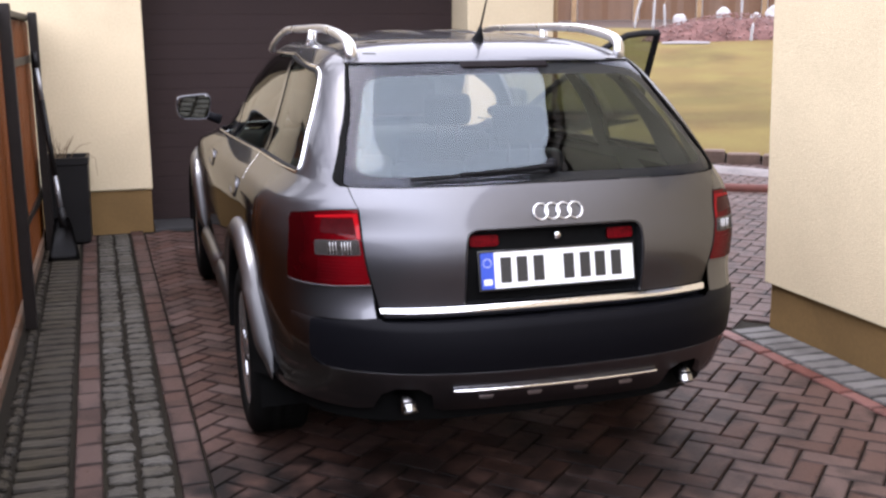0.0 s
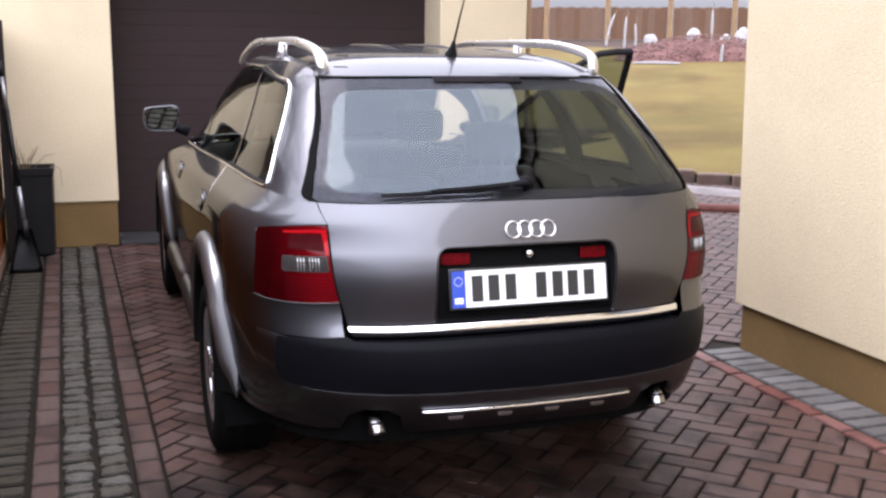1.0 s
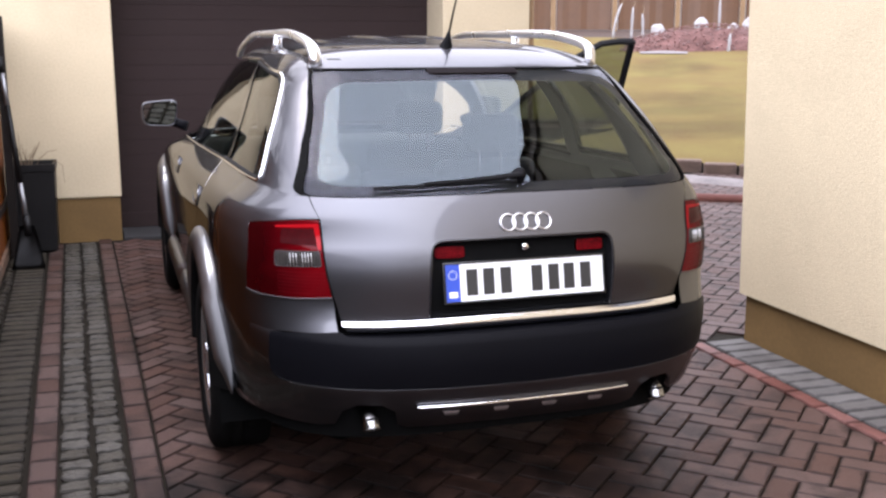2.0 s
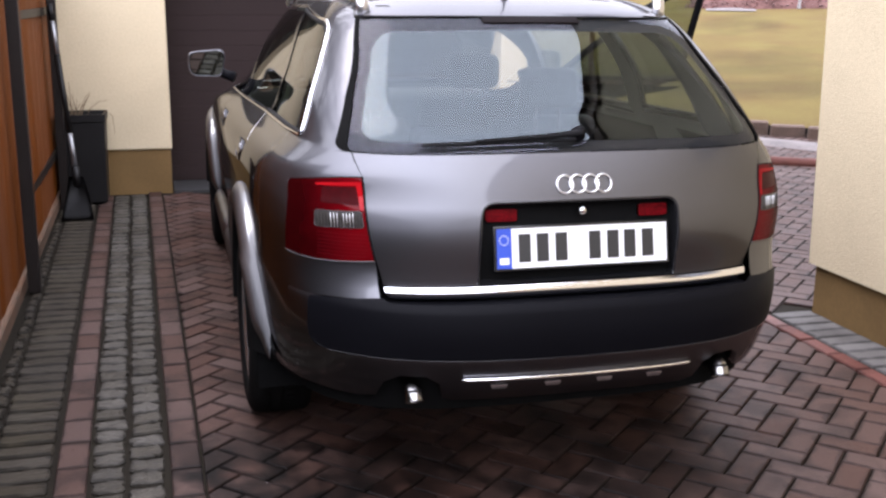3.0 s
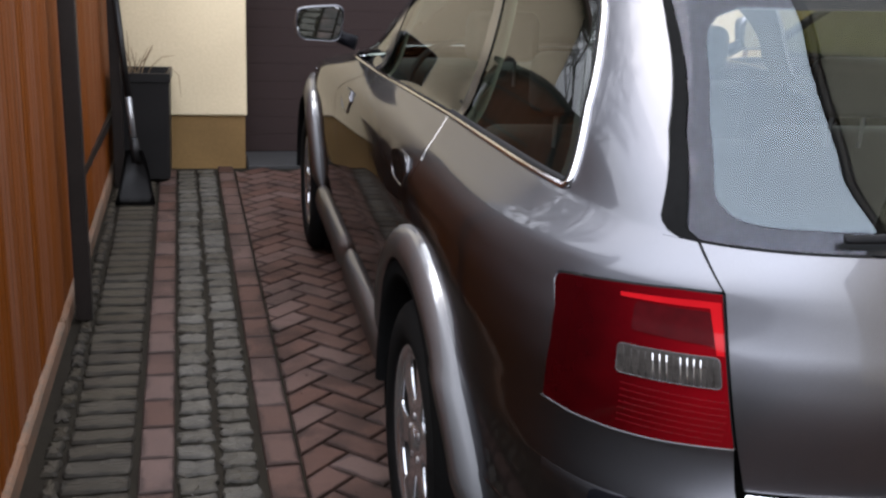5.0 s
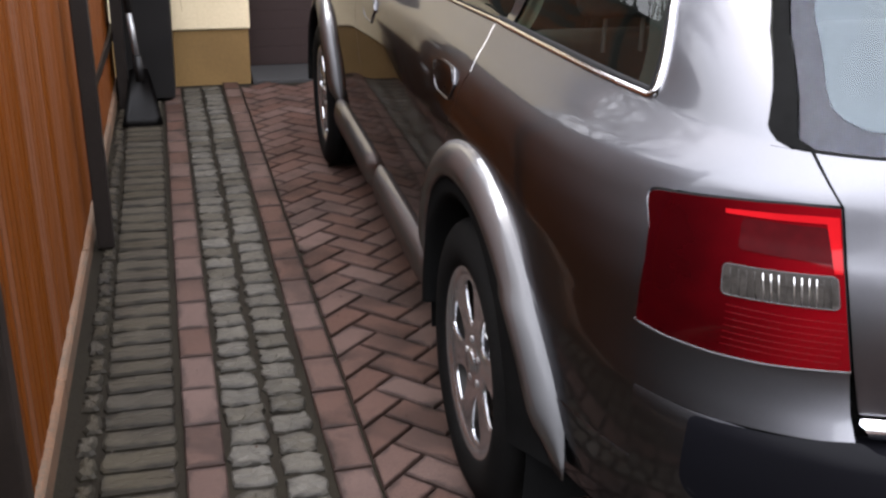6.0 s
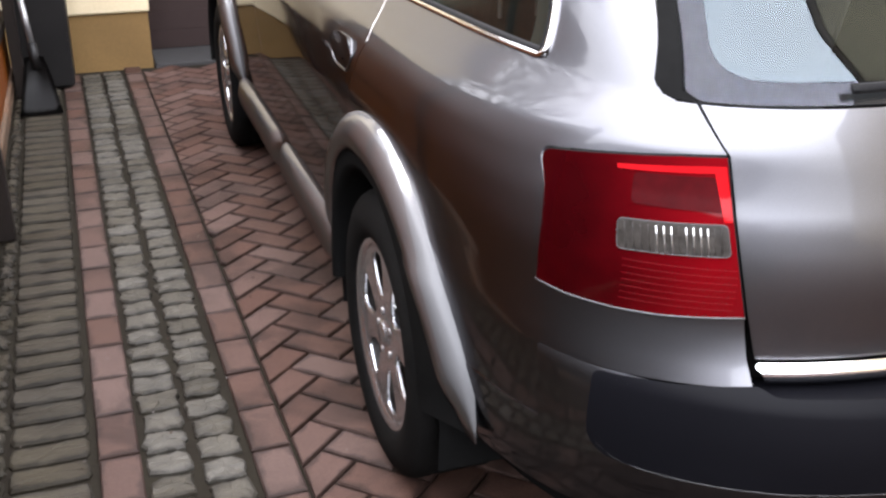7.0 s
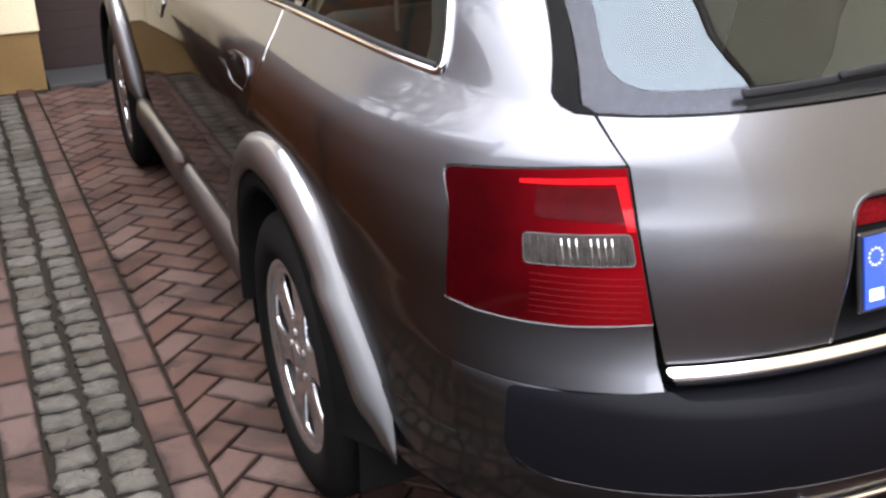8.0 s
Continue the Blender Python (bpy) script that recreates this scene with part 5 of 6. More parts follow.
strip_on("edge_highlight", X(*band_low, *[(-x, z) for x, z in reversed(band_low[:-1])], hull=BUMP), 0.0010, FLARE, car, off=0.0040, hull=BUMP, seg=6)
strip_on("skid_bar", X((-0.350, 0.449), (0, 0.446), (0.350, 0.449), hull=BUMP), 0.0058, CHROME, car, off=0.006, hull=BUMP, label="thin bright skid bar")
panel("skid_plate", [X((-0.33, 0.437), (0.33, 0.437), (0.27, 0.398), (-0.27, 0.398), hull=BUMP)], PAINT, car, hull=BUMP, off=0.003, thick=0.01, dz=0.01)
for k in range(4):
    xs = -0.24 + 0.16 * k
    panel("skid_rib", [X((xs - 0.024, 0.424), (xs + 0.024, 0.424), (xs + 0.020, 0.415), (xs - 0.020, 0.415), hull=BUMP)], RAIL, car, hull=BUMP, off=0.009, thick=0.008, dz=0.01)
for s in (-1, 1):
    bend = [(s * 0.480, 0.36, 0.406), (s * 0.480, 0.14, 0.410), (s * 0.480, 0.060, 0.410)]
    bend += [(s * 0.480, 0.060 - 0.050 * math.sin(a), 0.360 + 0.050 * math.cos(a)) for a in (radians(6 * k) for k in range(1, 12))]
    pipe = part("exhaust_tip", tube(bmesh.new(), bend, [0.026] * 3 + [0.027] * 11, 32, caps=False), DARKCHROME, car, "down-turned chrome exhaust tip", smooth=True)
    end, axis = Vector(bend[-1]), (Vector(bend[-1]) - Vector(bend[-2])).normalized()
    part("exhaust_bore", tube(bmesh.new(), [end - axis * 0.03, end - axis * 0.001], 0.0245, 24), DARK, pipe)
    lip = [end + (axis.orthogonal().normalized() * math.cos(a) + axis.cross(axis.orthogonal().normalized()) * math.sin(a)) * 0.0267 for a in (2 * math.pi * k / 28 for k in range(28))]
    part("exhaust_lip", tube(bmesh.new(), lip, 0.0028, 6, True), DARKCHROME, pipe, smooth=True)

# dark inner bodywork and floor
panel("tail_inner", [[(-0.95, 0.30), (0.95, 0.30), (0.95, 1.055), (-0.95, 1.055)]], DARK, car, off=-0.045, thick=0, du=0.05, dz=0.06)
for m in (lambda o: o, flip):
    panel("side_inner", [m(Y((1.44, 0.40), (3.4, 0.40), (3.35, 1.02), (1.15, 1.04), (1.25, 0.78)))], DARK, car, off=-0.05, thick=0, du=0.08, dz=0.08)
for m in (lambda o: o, flip):
    panel("load_trim", [m(Y((0.34, 0.66), (0.34, 1.070), (1.30, 1.060), (2.28, 1.040), (2.28, 0.66)))], LINING, car, off=-0.034, thick=0, du=0.06, dz=0.06, label="grey-green load bay trim")
# unseen floor, silencer and axle, added to block light from under the tail
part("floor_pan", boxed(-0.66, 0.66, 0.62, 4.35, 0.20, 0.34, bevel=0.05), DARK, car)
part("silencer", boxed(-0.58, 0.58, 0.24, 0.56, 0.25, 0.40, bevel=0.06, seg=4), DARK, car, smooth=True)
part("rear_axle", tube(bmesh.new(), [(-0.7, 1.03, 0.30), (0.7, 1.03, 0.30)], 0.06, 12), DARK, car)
part("load_floor", boxed(-0.52, 0.52, 0.16, 1.45, 0.62, 0.66), SEATM, car)
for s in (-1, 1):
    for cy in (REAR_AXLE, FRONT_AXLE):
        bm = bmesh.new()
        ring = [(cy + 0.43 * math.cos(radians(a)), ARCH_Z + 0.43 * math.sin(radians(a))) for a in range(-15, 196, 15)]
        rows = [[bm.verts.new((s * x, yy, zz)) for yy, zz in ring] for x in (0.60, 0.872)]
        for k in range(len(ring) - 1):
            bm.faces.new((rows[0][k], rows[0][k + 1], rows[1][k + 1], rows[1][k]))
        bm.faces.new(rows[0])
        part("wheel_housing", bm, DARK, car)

# flared wheel arches: a silver band over a black lip, both sweeping back behind the rear wheels
def flare(cy, s, grow):
    prof = ((0.000, -0.030), (0.001, 0.030), (0.005, 0.037), (0.016, 0.041), (0.040, 0.038), (0.068, 0.028), (0.083, 0.019), (0.0915, 0.009), (0.093, -0.006))
    lip = ((0.376, 0.80), (0.376, 0.884), (0.382, 0.897), (0.395, 0.903))
    bm, bl = bmesh.new(), bmesh.new()
    rows, lips = [], []
    for k in range(57):
        a = -3 + (179 if grow else 182) * k / 56
        c, d = math.cos(radians(a)), math.sin(radians(a))
        t = max(0.0, (a - 90) / 90) if grow else 0.0
        inside = 0.424 + 0.096 * t ** 1.15 + 0.012 * max(0.0, c)
        wide = 0.89 * (1 - 0.40 * t) * (1 - 0.80 * max(0.0, (14 - a) / 18) ** 1.3)
        row = []
        for dr, o in prof:
            rr = inside + dr * wide
            y, z = cy + rr * c, ARCH_Z + rr * d
            x = -float(BODY.at(BODY.from_y(y, max(z, 0.21)), max(z, 0.21))[0])
            if grow and a > 120 and z < 0.67:  # over the bumper's wrapped corner
                x = max(x, 0.002 - float(BUMP.at(BUMP.from_y(y, max(z, 0.29)), max(z, 0.29))[0]))
            fade = max(0.1, min(1.0, (a + 4) / 22)) if a < 20 else max(0.1, min(1.0, (177 - a) / 12)) if a > 160 else 1.0
            row.append(bm.verts.new((s * (max(x, 0.845) + o * fade), y, z)))
        rows.append(row)
        edge = abs(row[1].co.x)
        lips.append([bl.verts.new((s * x, cy + r * c, ARCH_Z + r * d)) for r, x in lip + ((inside + 0.003, max(edge - 0.004, 0.85)),)])
    for bq, strips in ((bm, rows), (bl, lips)):
        for p, q in zip(strips, strips[1:]):
            for i in range(len(p) - 1):
                bq.faces.new((p[i], p[i + 1], q[i + 1], q[i]))
    bm.faces.new(rows[0])
    bm.faces.new(rows[-1])
    arch = part("wheel_arch", bm, FLARE, car, "silver flared wheel arch", smooth=True)
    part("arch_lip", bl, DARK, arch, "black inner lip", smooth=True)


for s in (-1, 1):
    flare(REAR_AXLE, s, True)
    flare(FRONT_AXLE, s, False)
    # two silver sill guards
    for y0, y1 in ((1.50, 2.36), (2.40, 3.36)):
        bm = bmesh.new()
        rows = []
        for k in range(25):
            t = k / 24
            end = min(1.0, min(t, 1 - t) / 0.06) ** 0.5
            y = y0 + (y1 - y0) * t
            rows.append([bm.verts.new((s * (0.850 + o * end), y, 0.385 + (zz - 0.385) * (0.35 + 0.65 * end))) for zz, o in ((0.430, 0.006), (0.420, 0.022), (0.400, 0.036), (0.36, 0.043), (0.32, 0.036), (0.292, 0.015), (0.288, -0.03))])
        for a, b in zip(rows, rows[1:]):
            for i in range(6):
                bm.faces.new((a[i], a[i + 1], b[i + 1], b[i]))
        bm.faces.new(rows[0])
        bm.faces.new(rows[-1])
        part("sill_guard", bm, FLARE, car, "silver sill guard", smooth=True)


def soften(pts, times=2):
    """Cut the corners of a closed outline until it is round."""
    for _ in range(times):
        pts = [p for a, b in zip(pts, pts[1:] + pts[:1]) for p in ((a[0] * 0.75 + b[0] * 0.25, a[1] * 0.75 + b[1] * 0.25), (a[0] * 0.25 + b[0] * 0.75, a[1] * 0.25 + b[1] * 0.75))]
    return pts


# wheels
def wheel(cy, s, first=None):
    if first is not None:
        w = copy_wheel(first, Matrix.Translation((s * 0.775, cy, 0.335)) @ Matrix.Rotation(math.pi if s > 0 else 0, 4, "Z"))
        return w
    w = new("wheel")
    w.parent = car
    w.matrix_basis = Matrix.Translation((s * 0.775, cy, 0.335))
    R = 0.335
    prof = [(0.222, 0.095), (0.222, -0.098), (0.232, -0.108), (0.250, -0.114), (0.275, -0.118), (0.300, -0.112), (0.318, -0.104), (0.327, -0.096), (R, -0.080), (R, -0.048), (R - 0.008, -0.046), (R - 0.008, -0.038), (R, -0.036), (R + 0.001, -0.004), (R - 0.008, -0.002), (R - 0.008, 0.006), (R, 0.008), (R, 0.045), (R, 0.082), (0.325, 0.097), (0.275, 0.112), (0.232, 0.105)]
    tyre = part("tyre", lathe(bmesh.new(), prof, Matrix.Identity(4), 72, True), TYREM, w, "black road tyre", smooth=True)
    bm = bmesh.new()
    for k in range(60):
        a = 2 * math.pi * k / 60
        for x0, x1 in ((-0.078, -0.050), (0.010, 0.046)):
            m = Matrix.Rotation(a, 4, "X") @ Matrix.Translation((0, 0, R - 0.001))
            vs = [bm.verts.new(m @ Vector(p)) for p in ((x0, -0.008, -0.006 if x0 < -0.1 else 0), (x1, 0.0, 0), (x1, 0.012, 0), (x0, 0.006, -0.006 if x0 < -0.1 else 0), (x0, -0.006, -0.016 if x0 < -0.1 else -0.01), (x1, 0.001, -0.01))]
            bm.faces.new([vs[0], vs[1], vs[2], vs[3]])
            bm.faces.new([vs[0], vs[4], vs[5], vs[1]])
    # tread blocks stand a little proud of the carcass
    for v in bm.verts:
        d = Vector((0, v.co.y, v.co.z)).normalized()
        v.co += d * 0.0012
    tagged(part("tread", bm, TYREM, tyre), kind="stuff")
    rim = part("rim", lathe(bmesh.new(), [(0.226, -0.101), (0.222, -0.104), (0.214, -0.101), (0.206, -0.097), (0.203, -0.088)], Matrix.Identity(4), 64), RIMM, w, "silver alloy rim", smooth=True)
    # barrel coloured dark for the shade behind the rim windows
    part("barrel", lathe(bmesh.new(), [(0.2035, -0.089), (0.198, -0.055), (0.20, 0.08), (0.226, 0.09)], Matrix.Identity(4), 48), DARKSTEEL, rim, "dull dark wheel barrel", smooth=True)
    part("brake_disc", lathe(bmesh.new(), [(0.0, -0.052), (0.135, -0.052), (0.137, -0.048), (0.137, -0.03), (0.0, -0.03)], Matrix.Identity(4), 40), DARKSTEEL, w)
    # near-black disc added as the shade inside the wheel
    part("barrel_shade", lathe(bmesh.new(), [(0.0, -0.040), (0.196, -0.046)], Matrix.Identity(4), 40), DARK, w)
    # a broad face with six rounded windows, their walls running back into the barrel
    bm = bmesh.new()
    dish = lambda y, z: -0.094 + 0.010 * (1 - min(1.0, math.hypot(y, z) / 0.20)) ** 2
    outer = [(0.214 * math.cos(a), 0.214 * math.sin(a)) for a in (2 * math.pi * k / 96 for k in range(96))]
    holes = []
    for k in range(6):
        a0 = 2 * math.pi * k / 6 + 0.26
        shape = soften([(0.083, -0.012), (0.120, -0.037), (0.176, -0.050), (0.194, -0.030), (0.194, 0.030), (0.176, 0.050), (0.120, 0.037), (0.083, 0.012)])
        holes.append([(r * math.cos(a0) - w_ * math.sin(a0), r * math.sin(a0) + w_ * math.cos(a0)) for r, w_ in shape])
    loops = [outer] + holes
    flat = [p for loop in loops for p in loop]
    vs = [bm.verts.new((dish(y, z), y, z)) for y, z in flat]
    for tri in geometry.tessellate_polygon([[Vector((y, z, 0)) for y, z in loop] for loop in loops]):
        bm.faces.new([vs[i] for i in tri])
    for loop in holes:
        rings = []
        for back, grow in ((0.0, 0.0), (0.004, 0.0035), (0.008, 0.0042)):
            cy_, cz_ = sum(p[0] for p in loop) / len(loop), sum(p[1] for p in loop) / len(loop)
            ring = []
            for y, z in loop:
                d = math.hypot(y - cy_, z - cz_)
                ring.append(bm.verts.new((dish(y, z) + back, y - (y - cy_) / d * grow, z - (z - cz_) / d * grow)))
            rings.append(ring)
        for p, q in zip(rings, rings[1:]):
            for i in range(len(p)):
                bm.faces.new((p[i], p[(i + 1) % len(p)], q[(i + 1) % len(p)], q[i]))
    bmesh.ops.recalc_face_normals(bm, faces=bm.faces[:])
    part("spokes", bm, RIMM, rim, "broad silver rim face with rounded windows")
    hubp = [(0.0, -0.102), (0.026, -0.102), (0.031, -0.098), (0.033, -0.088), (0.050, -0.084), (0.066, -0.078), (0.075, -0.05), (0.075, 0.0)]
    hub = part("hub", lathe(bmesh.new(), hubp, Matrix.Identity(4), 40), RIMM, rim, smooth=True)
    for k in range(5):
        a = 2 * math.pi * k / 5 + 0.1
        m = Matrix.Translation((0, 0.054 * math.cos(a), 0.054 * math.sin(a)))
        part("wheel_bolt", lathe(bmesh.new(), [(0.0, -0.094), (0.008, -0.094), (0.010, -0.09), (0.010, -0.07)], m, 8), STEEL, w)
    return w


def copy_wheel(ob, m):
    c = copy_thing(ob, m)
    c.parent = car
    return c


w0 = wheel(REAR_AXLE, -1)
for cy, s in ((FRONT_AXLE, -1), (REAR_AXLE, 1), (FRONT_AXLE, 1)):
    wheel(cy, s, w0)

# side windows: glass, chrome surround, dark pillars
for s in (1, -1):
    m = (lambda o: o) if s == 1 else flip
    q_glass = Y((0.475, 1.098), (0.525, 1.213), (0.612, 1.322), (0.684, 1.378), (0.77, 1.404), (1.395, 1.440), (1.195, 1.086))
    d_glass = Y((1.245, 1.0845), (1.445, 1.4445), (2.27, 1.441), (2.29, 1.058))
    f_glass = Y((2.37, 1.056), (2.37, 1.440), (2.47, 1.38), (2.86, 1.17), (3.00, 1.065))
    w = panel("quarter_window", [m(q_glass)], GLASS, car, off=-0.006, thick=0, label="tinted rear quarter window")
    w.visible_shadow = False
    w = panel("rear_door_window", [m(d_glass)], GLASS, car, off=-0.006, thick=0, label="tinted rear door window")
    w.visible_shadow = False
    panel("door_pillar_trim", [m(Y((1.195, 1.080), (1.395, 1.450), (1.445, 1.450), (1.245, 1.080)))], GLOSSB, car, off=-0.003, thick=0.01, label="black window divider")
    panel("pillar_trim", [m(Y((2.29, 1.052), (2.27, 1.450), (2.37, 1.450), (2.37, 1.052)))], GLOSSB, car, off=-0.004, thick=0.02, label="black door pillar")
    panel("divider_lining", [m(Y((1.18, 1.06), (1.385, 1.452), (1.475, 1.452), (1.30, 1.06)))], LINING, car, off=-0.035, thick=0)
    panel("door_post_lining", [m(Y((2.25, 1.05), (2.24, 1.452), (2.40, 1.452), (2.42, 1.05)))], LINING, car, off=-0.035, thick=0)
    # rubber seal inside the chrome
    seal = Y((1.285, 1.0805), (0.468, 1.0945), (0.519, 1.214), (0.608, 1.325), (0.680, 1.384), (0.77, 1.4105), (1.40, 1.4475))
    strip_on("window_seal", m(seal), 0.009, RUBBER, car, off=-0.004)
    chrome = Y((3.00, 1.040), (2.30, 1.050), (1.285, 1.0745), (0.72, 1.0835)) + rounded(Y((0.72, 1.0835), (0.452, 1.0885), (0.508, 1.215)), [0, 0.02, 0])[1:] + Y((0.60, 1.330), (0.645, 1.370), (0.685, 1.396), (0.72, 1.408), (0.77, 1.4185), (1.40, 1.457), (2.30, 1.456))
    strip_on("window_chrome", m(chrome), 0.0062, CHROME, car, off=0.001, label="bright chrome window surround")
    if s == 1:
        w = panel("front_door_window", [f_glass], GLASS, car, off=-0.006, thick=0, label="tinted front door window")
        w.visible_shadow = False
    # door handles: a painted flap in a raised rim
    for y0 in (1.255, 2.350) if s == 1 else (1.255,):
        edge = rounded(Y((y0 + 0.225, 0.946), (y0 + 0.15, 0.963), (y0 + 0.035, 0.964), (y0, 0.935), (y0 + 0.026, 0.893), (y0 + 0.155, 0.892)), [0.02, 0.04, 0.025, 0.02, 0.02, 0.03], 2.3)
        flap = panel("handle", [m(edge)], PAINT, car, off=0.0008, thick=0.004, label="painted door handle over a scooped cup", relief=lambda u, z: 0.001 + 0.010 * max(0.0, (z - 0.893) / 0.071) ** 1.5, du=0.006, dz=0.004)
        strip_on("handle_rim", m(edge), 0.0032, PAINT, flap, off=0.0015, closed=True)

# roof rails with three feet each
for s in (-1, 1):
    def rail_at(t):
        y = 0.66 + (2.55 - 0.66) * t
        x = 0.520 - 0.012 * math.sin(math.pi * t)
        z = 1.492 + 0.066 * min(1.0, math.sin(math.pi * min(0.5, t * 1.6)) ** 0.8) if t < 0.5 else 1.558 - 0.075 * max(0.0, (t - 0.72) / 0.28) ** 1.6
        return Vector((s * x, y, z))
    foot = [(0.640, 1.440), (0.641, 1.470), (0.646, 1.487), (0.660, 1.501), (0.69, 1.513), (0.76, 1.526), (0.86, 1.538), (0.96, 1.547), (1.06, 1.554)]
    path = [Vector((s * (0.506 + 0.013 * k / 8), y, z)) for k, (y, z) in enumerate(foot)] + [rail_at(k / 40) for k in range(10, 41)] + [Vector((s * 0.52, 2.60, 1.455))]
    rail = part("roof_rail", tube(bmesh.new(), path, [0.024, 0.024, 0.0235, 0.023, 0.022, 0.0215, 0.021, 0.020, 0.0195] + [0.019 - 0.004 * k / 30 for k in range(31)] + [0.017], 16, flat=0.8), RAIL, car, "satin silver roof rail", smooth=True)
    for y0 in (1.40,):
        part("rail_foot", tube(bmesh.new(), [(s * 0.518, y0, 1.49), (s * 0.514, y0, 1.52), (s * 0.511, y0, 1.552)], [0.024, 0.017, 0.017], 12), RAIL, rail, smooth=True)

# aerial
antenna = part("aerial_base", tube(bmesh.new(), [(0.0, 0.79, 1.495), (0.0, 0.775, 1.515), (0, 0.76, 1.535), (0, 0.748, 1.56)], [0.030, 0.022, 0.013, 0.006], 14), RUBBER, car, "black rubber aerial foot", smooth=True)
part("aerial_rod", tube(bmesh.new(), [(0, 0.749, 1.555), (0, 0.69, 1.64), (0, 0.605, 1.75)], [0.0045, 0.0035, 0.002], 8), RUBBER, antenna, smooth=True)

# door mirrors
mirror_edge = soften([(-0.096, -0.064), (-0.100, 0.050), (-0.06, 0.062), (0.0, 0.066), (0.104, 0.074), (0.090, -0.030), (0.074, -0.070), (0.0, -0.068)])
for s in (-1, 1):
    mir = new("door_mirror")
    mir.parent = car
    mir.matrix_basis = Matrix.Translation((s * 0.918, 2.87, 1.155)) @ Matrix.Diagonal((s * -0.92, 1, 0.95, 1))
    bm = bmesh.new()
    rings = []
    for yy, k, kz in ((-0.010, 0.97, 0.97), (-0.014, 1.0, 1.0), (0.02, 1.04, 1.05), (0.07, 0.95, 0.98), (0.11, 0.7, 0.75), (0.125, 0.35, 0.4)):
        ring = []
        for cx, cz in mirror_edge:
            ring.append(bm.verts.new((-cx * k * -1 * 1.0, yy, cz * kz)))
        rings.append(ring)
    for a, b in zip(rings, rings[1:]):
        for i in range(len(a)):
            bm.faces.new((a[i], a[(i + 1) % len(a)], b[(i + 1) % len(a)], b[i]))
    bm.faces.new(rings[-1])
    bmesh.ops.recalc_face_normals(bm, faces=bm.faces[:])
    part("mirror_housing", bm, PAINT, mir, "satin silver mirror housing", smooth=True)
    bm = bmesh.new()
    bm.faces.new([bm.verts.new((cx * 0.93, -0.006, cz * 0.93)) for cx, cz in mirror_edge])
    g = part("mirror_glass", bm, MIRRORM, mir, "mirror glass")
    g.matrix_basis = Matrix.Rotation(radians(-5), 4, "Z") @ Matrix.Rotation(radians(9), 4, "X")
    part("mirror_arm", tube(bmesh.new(), [(0.05, 0.04, -0.035), (0.10, 0.02, -0.06), (0.15, 0.0, -0.075)], [0.03, 0.026, 0.03], 10), BLACKP, mir, smooth=True)

# the open front passenger door, swung out on its hinge
hinge = Matrix.Translation((0.862, 3.345, 0.0)) @ Matrix.Rotation(radians(72), 4, "Z") @ Matrix.Translation((-0.862, -3.345, 0))
door = new("passenger_door")
door.parent = car
door.matrix_basis = hinge
panel("door_skin", [flip(front_door)], PAINT, door)
panel("door_card", [flip(front_door)], SEATM, door, off=-0.06, thick=0, label="dark inner door trim")
bm = bmesh.new()
bm.faces.new([bm.verts.new(p) for p in ((0.80, 2.36, 1.05), (0.572, 2.29, 1.525), (0.585, 2.44, 1.515), (0.61, 2.60, 1.43), (0.70, 2.88, 1.21), (0.775, 3.05, 1.05))])
w = part("door_glass", bm, GLASS, door)
w.visible_shadow = False
for nm, pts, r in (("rear_frame", ((0.808, 2.345, 1.04), (0.70, 2.315, 1.28), (0.566, 2.280, 1.535)), 0.024), ("top_frame", ((0.566, 2.272, 1.530), (0.575, 2.36, 1.529), (0.585, 2.46, 1.515), (0.61, 2.60, 1.435), (0.70, 2.88, 1.215), (0.775, 3.06, 1.05)), 0.024), ("sill_frame", ((0.808, 2.345, 1.045), (0.79, 3.06, 1.045)), 0.018)):
    part(nm, tube(bmesh.new(), pts, r, 8, flat=0.6), RUBBER, door, "black door window frame")

# seats
def seat(name, x, y, w, back_h, depth, head=True):
    st = new(name)
    st.parent = car
    st.location = (x, y, 0)
    bm = boxed(-w / 2, w / 2, 0.0, 0.12, 0.50, back_h, bevel=0.045, seg=4)
    for v in bm.verts:
        v.co.y -= 0.32 * (v.co.z - 0.5)
    part("backrest", bm, SEATM, st, "anthracite backrest", smooth=True)
    part("cushion", boxed(-w / 2, w / 2, 0.05, depth, 0.40, 0.54, bevel=0.05, seg=3), SEATM, st, smooth=True)
    if head:
        hy = -0.32 * (back_h + 0.12 - 0.5)
        part("headrest", boxed(-0.125, 0.125, hy, hy + 0.09, back_h + 0.035, back_h + 0.20, bevel=0.04, seg=4), SEATM, st, smooth=True)
        for k in (-0.05, 0.05):
            part("headrest_post", tube(bmesh.new(), [(k, hy + 0.05, back_h - 0.05), (k, hy + 0.045, back_h + 0.06)], 0.006, 8), STEEL, st)


seat("front_seat", -0.37, 2.42, 0.50, 1.06, 0.52)
seat("front_seat", 0.33, 2.42, 0.50, 1.03, 0.52)
for x in (-0.40, 0.40):
    seat("rear_seat", x, 1.55, 0.46, 1.02, 0.48)
seat("rear_seat", 0.0, 1.55, 0.34, 0.98, 0.48, False)
part("dashboard", boxed(-0.68, 0.68, 3.02, 3.35, 0.62, 0.985, bevel=0.05, seg=3), SEATM, car, "dark dashboard", smooth=True)
wheel_path = [Vector((-0.37, 2.93, 0.93)) + Vector((0.18 * math.cos(a), -0.07 * math.sin(a), 0.17 * math.sin(a))) for a in (2 * math.pi * k / 32 for k in range(32))]
